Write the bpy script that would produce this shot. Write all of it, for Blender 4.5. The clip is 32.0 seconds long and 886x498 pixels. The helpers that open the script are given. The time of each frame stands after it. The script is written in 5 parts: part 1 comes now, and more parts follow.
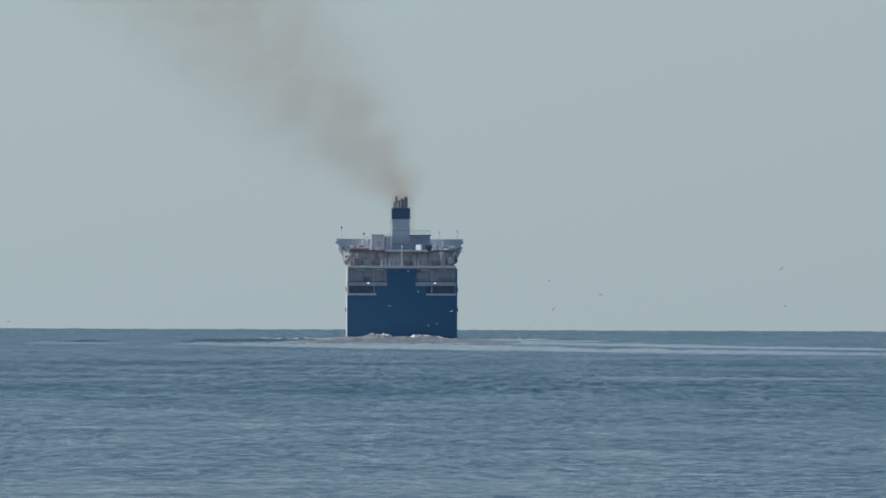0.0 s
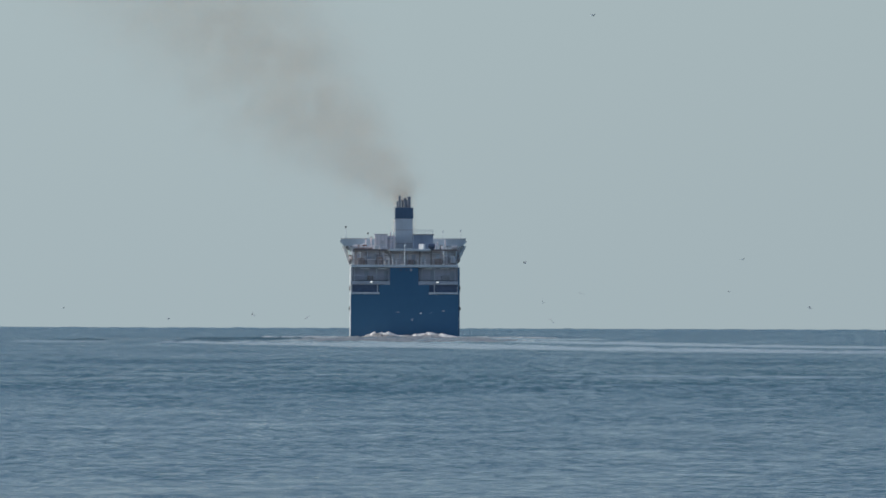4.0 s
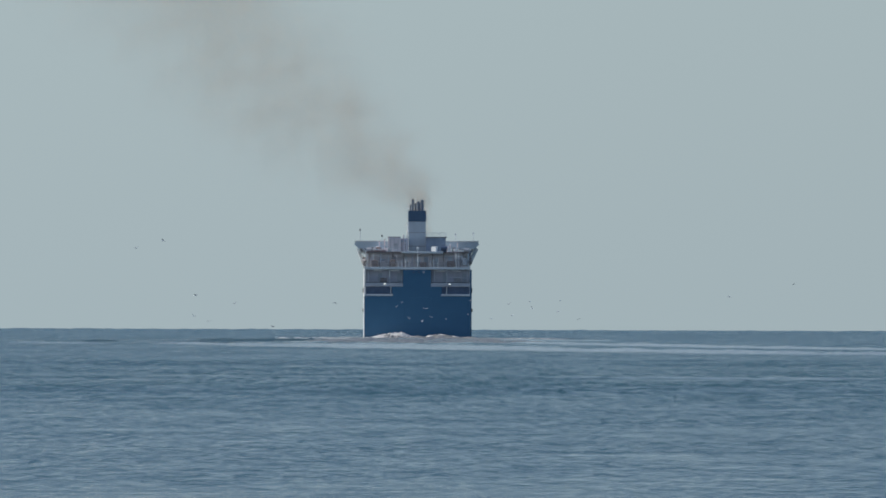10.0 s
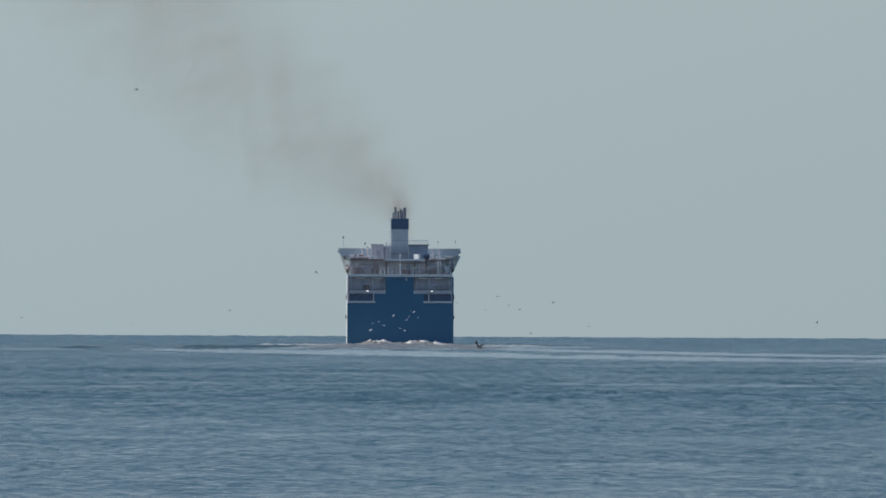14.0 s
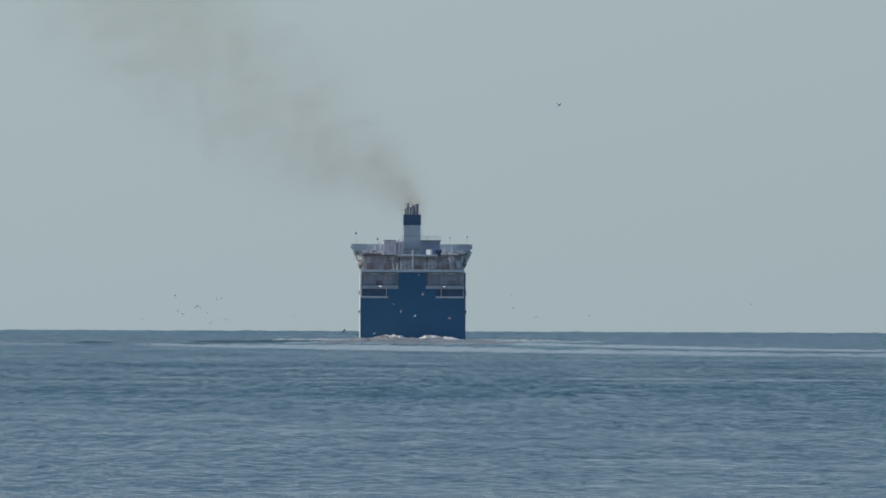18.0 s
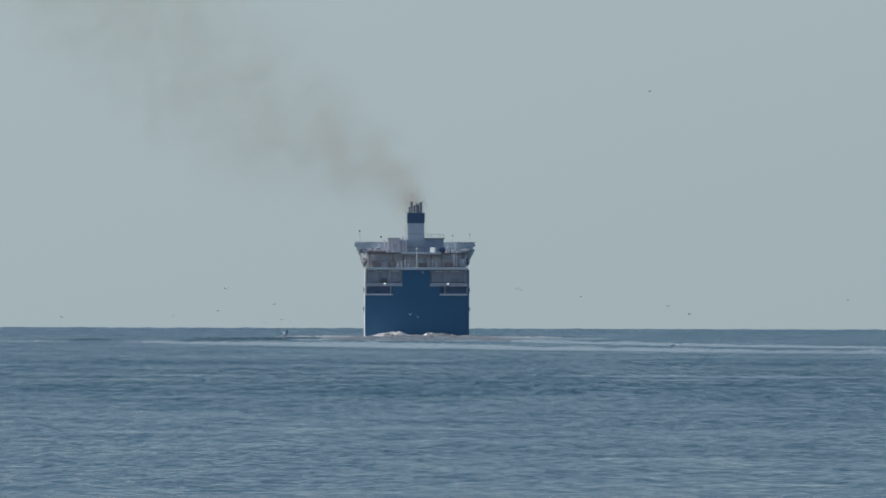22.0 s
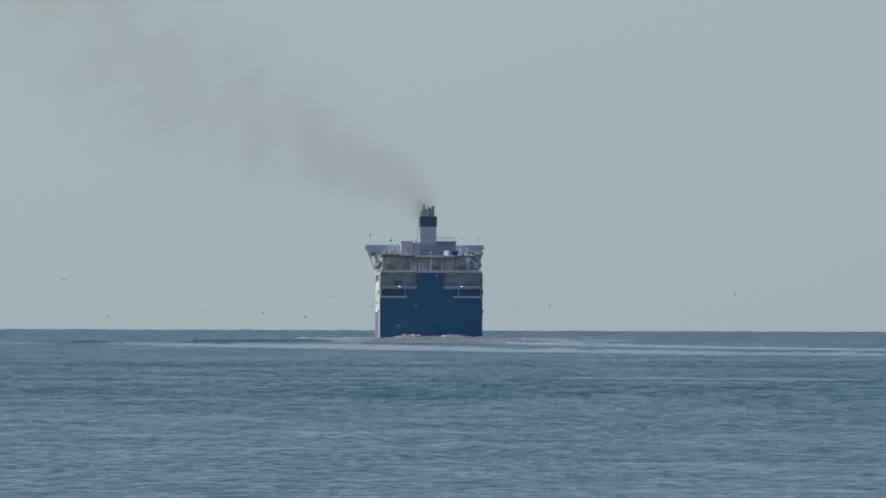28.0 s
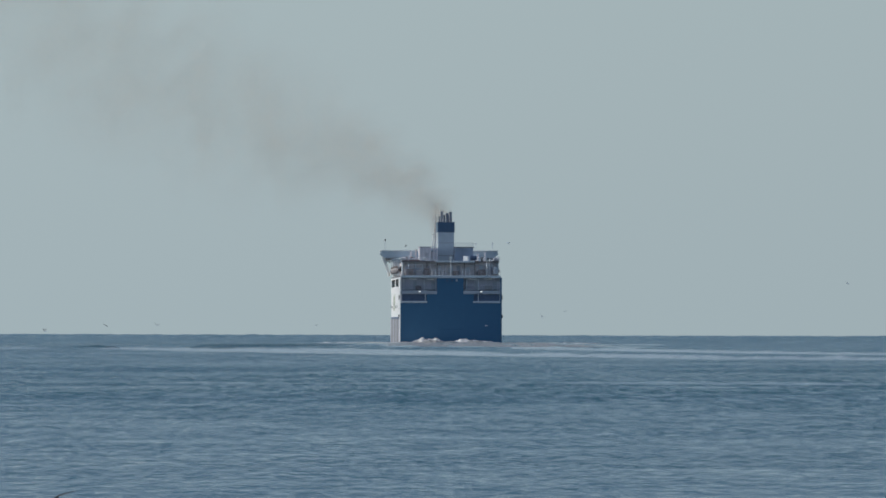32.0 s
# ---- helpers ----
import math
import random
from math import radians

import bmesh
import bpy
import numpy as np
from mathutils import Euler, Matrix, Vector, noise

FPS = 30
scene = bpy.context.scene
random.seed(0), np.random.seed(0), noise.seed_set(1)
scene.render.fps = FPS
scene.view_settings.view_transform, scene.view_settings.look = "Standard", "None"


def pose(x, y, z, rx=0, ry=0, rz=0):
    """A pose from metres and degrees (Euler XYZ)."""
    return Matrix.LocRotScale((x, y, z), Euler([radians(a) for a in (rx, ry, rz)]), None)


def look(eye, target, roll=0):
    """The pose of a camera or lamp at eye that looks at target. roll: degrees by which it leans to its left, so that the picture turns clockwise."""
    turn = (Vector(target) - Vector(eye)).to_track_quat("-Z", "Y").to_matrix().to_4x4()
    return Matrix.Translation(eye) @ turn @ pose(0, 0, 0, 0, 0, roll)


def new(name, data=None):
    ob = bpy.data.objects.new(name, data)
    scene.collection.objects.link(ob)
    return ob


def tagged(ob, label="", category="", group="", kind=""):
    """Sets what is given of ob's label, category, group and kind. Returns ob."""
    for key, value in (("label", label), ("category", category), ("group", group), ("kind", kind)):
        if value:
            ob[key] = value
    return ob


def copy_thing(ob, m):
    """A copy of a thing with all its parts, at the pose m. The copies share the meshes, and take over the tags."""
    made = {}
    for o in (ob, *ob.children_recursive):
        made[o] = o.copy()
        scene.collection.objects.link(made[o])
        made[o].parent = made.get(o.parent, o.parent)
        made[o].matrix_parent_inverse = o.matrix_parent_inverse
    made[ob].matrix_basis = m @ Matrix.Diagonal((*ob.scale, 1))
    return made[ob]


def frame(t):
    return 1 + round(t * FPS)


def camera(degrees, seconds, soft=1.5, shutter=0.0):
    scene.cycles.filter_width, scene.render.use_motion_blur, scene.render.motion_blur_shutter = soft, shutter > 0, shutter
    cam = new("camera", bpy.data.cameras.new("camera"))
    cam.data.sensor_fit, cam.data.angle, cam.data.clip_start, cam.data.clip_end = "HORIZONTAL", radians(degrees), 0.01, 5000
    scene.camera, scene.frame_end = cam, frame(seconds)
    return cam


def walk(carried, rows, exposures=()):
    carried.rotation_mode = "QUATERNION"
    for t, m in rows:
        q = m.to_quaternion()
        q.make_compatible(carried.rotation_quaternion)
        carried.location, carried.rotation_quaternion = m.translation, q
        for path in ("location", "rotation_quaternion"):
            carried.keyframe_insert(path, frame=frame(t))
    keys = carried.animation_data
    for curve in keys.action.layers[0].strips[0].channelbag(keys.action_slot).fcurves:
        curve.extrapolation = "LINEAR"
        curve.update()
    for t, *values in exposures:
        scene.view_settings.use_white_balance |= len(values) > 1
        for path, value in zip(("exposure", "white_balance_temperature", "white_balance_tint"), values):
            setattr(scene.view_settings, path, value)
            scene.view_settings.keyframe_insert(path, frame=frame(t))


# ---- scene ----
# Units are metres. The camera stands on the shore at the origin and looks out to sea along +y.
EYE = (0.0, 0.0, 3.6)
cam = camera(5.0906, 32.0, soft=1.68)
# seconds, aim 1000 m out: metres aside and metres above the eye, and the lean in degrees
AIM = [
    (0, 0.129, 7.413, 0.2), (0.5, 0.06, 7.4, 0.2), (1, -0.103, 7.56, 0.2), (1.5, -0.148, 7.458, 0.2), (2, -0.522, 7.579, 0.19),
    (2.5, 0.374, 7.267, 0.19), (3, 0.746, 7.503, 0.19), (3.5, 0.676, 7.235, 0.19), (5.5, -0.266, 7.373, 0.18), (6, -0.335, 7.386, 0.18),
    (6.5, -0.162, 7.602, 0.18), (7, -0.336, 7.16, 0.17), (7.5, -0.093, 7.411, 0.17), (8, -0.346, 7.364, 0.17), (8.5, -0.493, 7.341, 0.16),
    (9, -0.759, 7.329, 0.16), (9.5, -0.774, 7.41, 0.18), (10, -0.783, 7.389, 0.19), (10.5, 0.355, 7.436, 0.21), (11, 0.478, 7.783, 0.22),
    (11.5, 0.711, 8.202, 0.24), (12, 0.698, 8.331, 0.25), (12.5, 0.702, 8.224, 0.27), (13, 0.816, 8.133, 0.28), (13.5, 0.088, 8.432, 0.27),
    (14, 0.9, 8.081, 0.27), (14.5, 0.322, 7.894, 0.26), (16.5, -0.379, 7.282, 0.23), (17, -0.019, 7.624, 0.23), (17.5, -0.255, 7.301, 0.22),
    (18, -0.182, 7.554, 0.21), (18.5, -0.136, 7.46, 0.21), (19, -0.088, 7.453, 0.2), (19.5, -0.325, 7.701, 0.2), (20, -0.323, 7.346, 0.19),
    (20.5, -0.193, 7.46, 0.18), (21, -0.242, 7.276, 0.18), (21.5, -0.042, 7.576, 0.18), (22, -0.06, 7.26, 0.17), (22.5, -0.291, 7.345, 0.17),
    (23, -0.323, 7.683, 0.16), (23.5, 0.044, 7.841, 0.16), (24, 0.018, 7.568, 0.16), (24.5, 0.174, 7.817, 0.17), (25, 0.125, 7.717, 0.17),
    (25.5, -0.26, 7.723, 0.17), (27.5, 0.353, 7.395, 0.18), (28, 0.038, 7.465, 0.18), (28.5, 0.142, 7.841, 0.17), (29, 0.525, 8.001, 0.17),
    (29.5, 0.447, 7.819, 0.17), (30, 0.09, 7.604, 0.16), (30.5, 0.337, 7.623, 0.15), (31, -0.105, 7.947, 0.15), (31.5, -0.227, 7.941, 0.15),
    (32, -0.634, 7.929, 0.14),
]
walk(cam, [(t, look(EYE, (ax, 1000.0, EYE[2] + az), lean)) for t, ax, az, lean in AIM],
     exposures=[(0.0, 0.0, 6380, 10), (11.0, -0.01, 6380, 10), (13.0, -0.05, 6380, 10), (32.0, -0.05, 6380, 10)])

# the ferry's way: seconds, metres aside, metres out, degrees of heading to port
FERRY_WAY = [(0, -8.78, 2200.0, .60), (2, -7.9, 2211.5, .53), (4, -7.45, 2223.1, .47), (6, -7.31, 2234.6, .40),
             (8, -7.36, 2246.2, .39), (10, -7.51, 2257.8, .39), (12, -7.65, 2269.3, .38), (14, -7.73, 2280.8, .39),
             (16, -7.67, 2292.4, .40), (18, -7.42, 2303.9, .41), (20, -6.96, 2315.5, .42), (22, -6.26, 2327.0, .49),
             (24, -5.32, 2338.6, .56), (26, -4.15, 2350.1, .72), (28, -2.78, 2361.7, .98), (30, -1.26, 2373.2, 1.35),
             (32, 0.36, 2384.8, 1.62)]


def ferry_at(t):
    """Where the ferry's stern stands on the water, and its heading, at t seconds (also before the start)."""
    rows = FERRY_WAY
    if t <= 0:
        return rows[0][1] + 0.0 * t, rows[0][2] + 5.78 * t, rows[0][3]
    for a, b in zip(rows, rows[1:]):
        if t <= b[0]:
            k = (t - a[0]) / (b[0] - a[0])
            return tuple(p + k * (q - p) for p, q in zip(a[1:], b[1:]))
    return rows[-1][1:]


# ---- light ----
SUN_AZ, SUN_EL = radians(-78), radians(34)      # clockwise from +y, and above the horizon
world = bpy.data.worlds.new("sky")
scene.world = world
world.use_nodes = True
wt = world.node_tree
sky = wt.nodes.new("ShaderNodeTexSky")
sky.sky_type, sky.sun_disc = "NISHITA", False
sky.sun_elevation, sky.sun_rotation = SUN_EL, SUN_AZ
sky.altitude, sky.air_density, sky.dust_density, sky.ozone_density = 0.0, 1.0, 0.6, 1.0
wt.nodes["Background"].inputs["Strength"].default_value = 0.13
# sea haze: thick along the horizon, thinning out upwards into the clear sky
aim = wt.nodes.new("ShaderNodeTexCoord")
up = wt.nodes.new("ShaderNodeSeparateXYZ")
wt.links.new(aim.outputs["Generated"], up.inputs["Vector"])
thin = wt.nodes.new("ShaderNodeMapRange")
thin.interpolation_type = "SMOOTHSTEP"
thin.inputs["From Min"].default_value, thin.inputs["From Max"].default_value = -0.02, 0.38
thin.inputs["To Min"].default_value, thin.inputs["To Max"].default_value = 0.96, 0.0
wt.links.new(up.outputs["Z"], thin.inputs["Value"])
haze = wt.nodes.new("ShaderNodeMix")
haze.data_type = "RGBA"
haze.inputs["B"].default_value = (*[c / 0.13 for c in (0.362, 0.450, 0.482)], 1)
wt.links.new(thin.outputs["Result"], haze.inputs["Factor"])
# the haze scatters forward: it is brighter all round towards the sun
glow = wt.nodes.new("ShaderNodeVectorMath")
glow.operation = "DOT_PRODUCT"
glow.inputs[1].default_value = (math.sin(SUN_AZ), math.cos(SUN_AZ), 0.0)
wt.links.new(aim.outputs["Generated"], glow.inputs[0])
gain = wt.nodes.new("ShaderNodeMath")
gain.operation = "MULTIPLY_ADD"
gain.inputs[1].default_value, gain.inputs[2].default_value = 0.42, 0.905
wt.links.new(glow.outputs["Value"], gain.inputs[0])
bright = wt.nodes.new("ShaderNodeVectorMath")
bright.operation = "SCALE"
bright.inputs[0].default_value = haze.inputs["B"].default_value[:3]
wt.links.new(gain.outputs["Value"], bright.inputs["Scale"])
wt.links.new(bright.outputs["Vector"], haze.inputs["B"])
wt.links.new(sky.outputs["Color"], haze.inputs["A"])
wt.links.new(haze.outputs["Result"], wt.nodes["Background"].inputs["Color"])
sun = new("sun", bpy.data.lights.new("sun", "SUN"))
sun.data.energy, sun.data.angle, sun.data.color = 3.0, radians(0.53), (1.0, 0.93, 0.83)
sun_dir = Vector((math.sin(SUN_AZ) * math.cos(SUN_EL), math.cos(SUN_AZ) * math.cos(SUN_EL), math.sin(SUN_EL)))
sun.matrix_world = look(tuple(sun_dir * 100), (0, 0, 0))


# ---- materials ----
def paint(name, colour, rough=0.5, metal=0.0, grain=0.6, spread=0.25, streak=0.0, bump=0.004, coat=0.0):
    """A worn, weathered surface: broad stains, fine grain, and rain streaks down its walls where wanted."""
    m = bpy.data.materials.new(name)
    m.use_nodes = True
    nt = m.node_tree
    b = nt.nodes["Principled BSDF"]
    co = nt.nodes.new("ShaderNodeTexCoord")
    broad = nt.nodes.new("ShaderNodeTexNoise")
    broad.inputs["Scale"].default_value, broad.inputs["Detail"].default_value = grain, 5.0
    fine = nt.nodes.new("ShaderNodeTexNoise")
    fine.inputs["Scale"].default_value, fine.inputs["Detail"].default_value = grain * 14, 3.0
    nt.links.new(co.outputs["Object"], broad.inputs["Vector"])
    nt.links.new(co.outputs["Object"], fine.inputs["Vector"])
    add = nt.nodes.new("ShaderNodeMath")
    add.operation = "MULTIPLY_ADD"
    add.inputs[1].default_value = 0.35
    nt.links.new(fine.outputs["Fac"], add.inputs[0])
    nt.links.new(broad.outputs["Fac"], add.inputs[2])
    last = add
    if streak:
        mp = nt.nodes.new("ShaderNodeMapping")
        mp.inputs["Scale"].default_value = (2.4, 2.4, 0.12)
        nt.links.new(co.outputs["Object"], mp.inputs["Vector"])
        st = nt.nodes.new("ShaderNodeTexNoise")
        st.inputs["Scale"].default_value = 1.0
        nt.links.new(mp.outputs["Vector"], st.inputs["Vector"])
        last = nt.nodes.new("ShaderNodeMath")
        last.operation = "MULTIPLY_ADD"
        last.inputs[1].default_value = streak
        nt.links.new(st.outputs["Fac"], last.inputs[0])
        nt.links.new(add.outputs[0], last.inputs[2])
    ramp = nt.nodes.new("ShaderNodeValToRGB")
    ramp.color_ramp.elements[0].position, ramp.color_ramp.elements[1].position = 0.35, 1.0 + 0.4 * streak
    ramp.color_ramp.elements[0].color = (*[c * (1 - spread) for c in colour], 1)
    ramp.color_ramp.elements[1].color = (*[min(1, c * (1 + spread * 0.6)) for c in colour], 1)
    nt.links.new(last.outputs[0], ramp.inputs["Fac"])
    nt.links.new(ramp.outputs["Color"], b.inputs["Base Color"])
    b.inputs["Roughness"].default_value, b.inputs["Metallic"].default_value = rough, metal
    b.inputs["Coat Weight"].default_value = coat
    if bump:
        bp = nt.nodes.new("ShaderNodeBump")
        bp.inputs["Distance"].default_value, bp.inputs["Strength"].default_value = bump, 0.6
        nt.links.new(fine.outputs["Fac"], bp.inputs["Height"])
        nt.links.new(bp.outputs["Normal"], b.inputs["Normal"])
    return m


def sea_water(name, deep, pale, choppy, rough, seed):
    """Open water: dark and glossy, with ripples of several sizes whose strength comes and goes in gusts."""
    m = bpy.data.materials.new(name)
    m.use_nodes = True
    nt = m.node_tree
    b = nt.nodes["Principled BSDF"]
    co = nt.nodes.new("ShaderNodeTexCoord")

    def ripples(scale, stretch, detail=3.0):
        mp = nt.nodes.new("ShaderNodeMapping")
        mp.inputs["Location"].default_value = (seed * 13.0, seed * 7.0, 0)
        mp.inputs["Scale"].default_value = (scale * stretch, scale, scale)
        nz = nt.nodes.new("ShaderNodeTexNoise")
        nz.inputs["Scale"].default_value, nz.inputs["Detail"].default_value = 1.0, detail
        nt.links.new(co.outputs["Object"], mp.inputs["Vector"])
        nt.links.new(mp.outputs["Vector"], nz.inputs["Vector"])
        return nz.outputs["Fac"]

    gust = ripples(0.012, 0.45, 4.0)
    ramp = nt.nodes.new("ShaderNodeMapRange")
    ramp.inputs["From Min"].default_value, ramp.inputs["From Max"].default_value = 0.32, 0.66
    ramp.inputs["To Min"].default_value, ramp.inputs["To Max"].default_value = 0.6, 1.1
    nt.links.new(gust, ramp.inputs["Value"])
    # shading normal tilted shorewards like the wave faces, to set the sea's brightness
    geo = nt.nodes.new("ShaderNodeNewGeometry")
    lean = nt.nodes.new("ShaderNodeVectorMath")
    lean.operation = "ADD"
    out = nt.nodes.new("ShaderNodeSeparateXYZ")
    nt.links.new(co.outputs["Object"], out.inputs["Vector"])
    tilt_by_range = nt.nodes.new("ShaderNodeMapRange")      # offshore the chop is too small to be modelled; a stronger tilt darkens it
    tilt_by_range.inputs["From Min"].default_value, tilt_by_range.inputs["From Max"].default_value = 205, 480
    tilt_by_range.inputs["To Min"].default_value, tilt_by_range.inputs["To Max"].default_value = -0.112 * choppy, -0.194 * choppy
    nt.links.new(out.outputs["Y"], tilt_by_range.inputs["Value"])
    tilt_fade = nt.nodes.new("ShaderNodeMapRange")       # the tilt weakens towards the horizon, which brightens the far sea
    tilt_fade.inputs["From Min"].default_value, tilt_fade.inputs["From Max"].default_value = 480, 1100
    tilt_fade.inputs["To Min"].default_value, tilt_fade.inputs["To Max"].default_value = 1.0, 0.87
    nt.links.new(out.outputs["Y"], tilt_fade.inputs["Value"])
    tilt_faded = nt.nodes.new("ShaderNodeMath")
    tilt_faded.operation = "MULTIPLY"
    nt.links.new(tilt_by_range.outputs["Result"], tilt_faded.inputs[0])
    nt.links.new(tilt_fade.outputs["Result"], tilt_faded.inputs[1])
    # streaks and small packs of steeper waves, drawn out down wind
    packs = None
    for sx, sy, start, low, high in ((0.02, 0.004, 0.3, 0.88, 1.12), (0.06, 0.014, 0.3, 0.84, 1.16), (0.35, 0.06, 0.3, 0.85, 1.15), (0.5, 0.09, 0.52, 0.98, 1.4), (0.6, 0.5, 0.3, 0.83, 1.17), (1.1, 0.34, 0.52, 0.97, 1.38),
                                     (1.7, 1.1, 0.3, 0.80, 1.20), (2.4, 1.5, 0.52, 0.96, 1.55), (3.2, 2.8, 0.3, 0.76, 1.24), (1.6, 1.0, 0.60, 1.0, 2.3)) if choppy > 0.9 else ():
        ran = nt.nodes.new("ShaderNodeMapRange")
        ran.inputs["From Min"].default_value, ran.inputs["From Max"].default_value = start, 0.70
        ran.inputs["To Min"].default_value, ran.inputs["To Max"].default_value = low, high
        nt.links.new(ripples(sy, sx / sy, 3.0), ran.inputs["Value"])
        mul = nt.nodes.new("ShaderNodeMath")
        mul.operation = "MULTIPLY"
        nt.links.new(packs or tilt_faded.outputs["Value"], mul.inputs[0])
        nt.links.new(ran.outputs["Result"], mul.inputs[1])
        packs = mul.outputs["Value"]
    if packs:                                       # far out the wind draws the chop into long narrow groups
        gate = nt.nodes.new("ShaderNodeMapRange")
        gate.inputs["From Min"].default_value, gate.inputs["From Max"].default_value = 330, 620
        nt.links.new(out.outputs["Y"], gate.inputs["Value"])
        for sx, sy, start, low, high in ((1.3, 0.045, 0.3, 0.80, 1.20), (2.4, 0.11, 0.3, 0.80, 1.20), (1.5, 0.06, 0.56, 1.0, 1.75)):
            ran = nt.nodes.new("ShaderNodeMapRange")
            ran.inputs["From Min"].default_value, ran.inputs["From Max"].default_value = start, 0.70
            ran.inputs["To Min"].default_value, ran.inputs["To Max"].default_value = low, high
            nt.links.new(ripples(sy, sx / sy, 2.0), ran.inputs["Value"])
            far_only = nt.nodes.new("ShaderNodeMix")
            far_only.inputs["A"].default_value = 1.0
            nt.links.new(gate.outputs["Result"], far_only.inputs["Factor"])
            nt.links.new(ran.outputs["Result"], far_only.inputs["B"])
            mul = nt.nodes.new("ShaderNodeMath")
            mul.operation = "MULTIPLY"
            nt.links.new(packs, mul.inputs[0])
            nt.links.new(far_only.outputs["Result"], mul.inputs[1])
            packs = mul.outputs["Value"]
    if packs:                                       # thin smooth streaks lie between the wind's lanes
        for sx, sy, calm in ((0.030, 0.036, 0.62), (0.09, 0.13, 0.62), (0.22, 0.40, 0.70)):
            lane = nt.nodes.new("ShaderNodeMapRange")
            lane.interpolation_type = "SMOOTHSTEP"
            lane.inputs["From Min"].default_value, lane.inputs["From Max"].default_value = 0.60, 0.70
            lane.inputs["To Min"].default_value, lane.inputs["To Max"].default_value = 1.0, calm
            nt.links.new(ripples(sy, sx / sy, 2.5), lane.inputs["Value"])
            mul = nt.nodes.new("ShaderNodeMath")
            mul.operation = "MULTIPLY"
            nt.links.new(packs, mul.inputs[0])
            nt.links.new(lane.outputs["Result"], mul.inputs[1])
            packs = mul.outputs["Value"]
    # this tilt, not modelled waves, decides how dark the water looks
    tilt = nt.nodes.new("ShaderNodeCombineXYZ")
    nt.links.new(packs or tilt_faded.outputs["Value"], tilt.inputs["Y"])
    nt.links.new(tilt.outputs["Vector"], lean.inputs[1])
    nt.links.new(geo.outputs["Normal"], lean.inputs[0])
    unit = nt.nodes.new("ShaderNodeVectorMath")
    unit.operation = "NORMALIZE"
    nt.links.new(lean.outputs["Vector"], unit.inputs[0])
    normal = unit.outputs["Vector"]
    for scale, stretch, depth in ((0.35, 0.7, 0.16), (1.6, 0.8, 0.13), (6.0, 0.9, 0.04)):
        bp = nt.nodes.new("ShaderNodeBump")
        bp.inputs["Distance"].default_value = depth * choppy
        nt.links.new(ramp.outputs["Result"], bp.inputs["Strength"])
        nt.links.new(ripples(scale, stretch), bp.inputs["Height"])
        if normal:
            nt.links.new(normal, bp.inputs["Normal"])
        normal = bp.outputs["Normal"]
    nt.links.new(normal, b.inputs["Normal"])
    mix = nt.nodes.new("ShaderNodeMix")
    mix.data_type = "RGBA"
    mix.inputs["A"].default_value, mix.inputs["B"].default_value = (*deep, 1), (*pale, 1)
    nt.links.new(ripples(0.006, 0.5, 4.0), mix.inputs["Factor"])
    # the base colour gets paler towards the shore
    sep = nt.nodes.new("ShaderNodeSeparateXYZ")
    nt.links.new(co.outputs["Object"], sep.inputs["Vector"])
    near_shore = nt.nodes.new("ShaderNodeMapRange")
    near_shore.inputs["From Min"].default_value, near_shore.inputs["From Max"].default_value = 190, 620
    near_shore.inputs["To Min"].default_value, near_shore.inputs["To Max"].default_value = 0.75, 0.0
    nt.links.new(sep.outputs["Y"], near_shore.inputs["Value"])
    shore_tint = nt.nodes.new("ShaderNodeMix")
    shore_tint.data_type = "RGBA"
    shore_tint.inputs["B"].default_value = (*(0.062, 0.124, 0.152), 1)
    nt.links.new(near_shore.outputs["Result"], shore_tint.inputs["Factor"])
    nt.links.new(mix.outputs["Result"], shore_tint.inputs["A"])
    nt.links.new(shore_tint.outputs["Result"], b.inputs["Base Color"])
    b.inputs["Roughness"].default_value, b.inputs["IOR"].default_value = rough, 1.333
    return m


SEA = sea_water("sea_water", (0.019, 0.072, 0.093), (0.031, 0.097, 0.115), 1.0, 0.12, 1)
RUFFLED = sea_water("ruffled_water", (0.017, 0.064, 0.085), (0.022, 0.075, 0.095), 2.0, 0.12, 6)
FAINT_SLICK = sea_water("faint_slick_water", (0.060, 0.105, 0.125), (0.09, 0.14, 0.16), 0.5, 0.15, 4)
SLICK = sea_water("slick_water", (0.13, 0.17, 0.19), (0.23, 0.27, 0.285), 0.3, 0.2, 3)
MUDDY = paint("muddy_water", (0.19, 0.195, 0.19), 0.5, grain=0.3, spread=0.4, bump=0.05)
PALE_FOAM = paint("pale_foam", (0.42, 0.43, 0.425), 0.8, grain=0.9, spread=0.3, bump=0.12)
FOAM = paint("foam", (0.80, 0.78, 0.74), 0.8, grain=0.9, spread=0.35, bump=0.12)
MUD_FOAM = paint("muddy_foam", (0.36, 0.35, 0.325), 0.7, grain=0.5, spread=0.4, bump=0.12)
HULL_BLUE = paint("hull_blue", (0.039, 0.135, 0.243), 0.55, grain=0.6, spread=0.04, streak=0.3)
DARK_BLUE = paint("funnel_blue", (0.068, 0.128, 0.215), 0.4, grain=0.5, spread=0.2)
WHITE = paint("ship_white", (0.78, 0.78, 0.77), 0.4, grain=0.4, spread=0.12, streak=0.25)
GREY_WHITE = paint("weathered_white", (0.55, 0.59, 0.62), 0.5, grain=0.5, spread=0.18, streak=0.3)
DECK_GREY = paint("deck_grey", (0.16, 0.17, 0.18), 0.7, grain=0.8)
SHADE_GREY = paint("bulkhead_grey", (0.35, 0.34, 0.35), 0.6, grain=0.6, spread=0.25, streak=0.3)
BAND_GREY = paint("band_grey", (0.37, 0.40, 0.45), 0.5, grain=0.5, spread=0.2, streak=0.3)
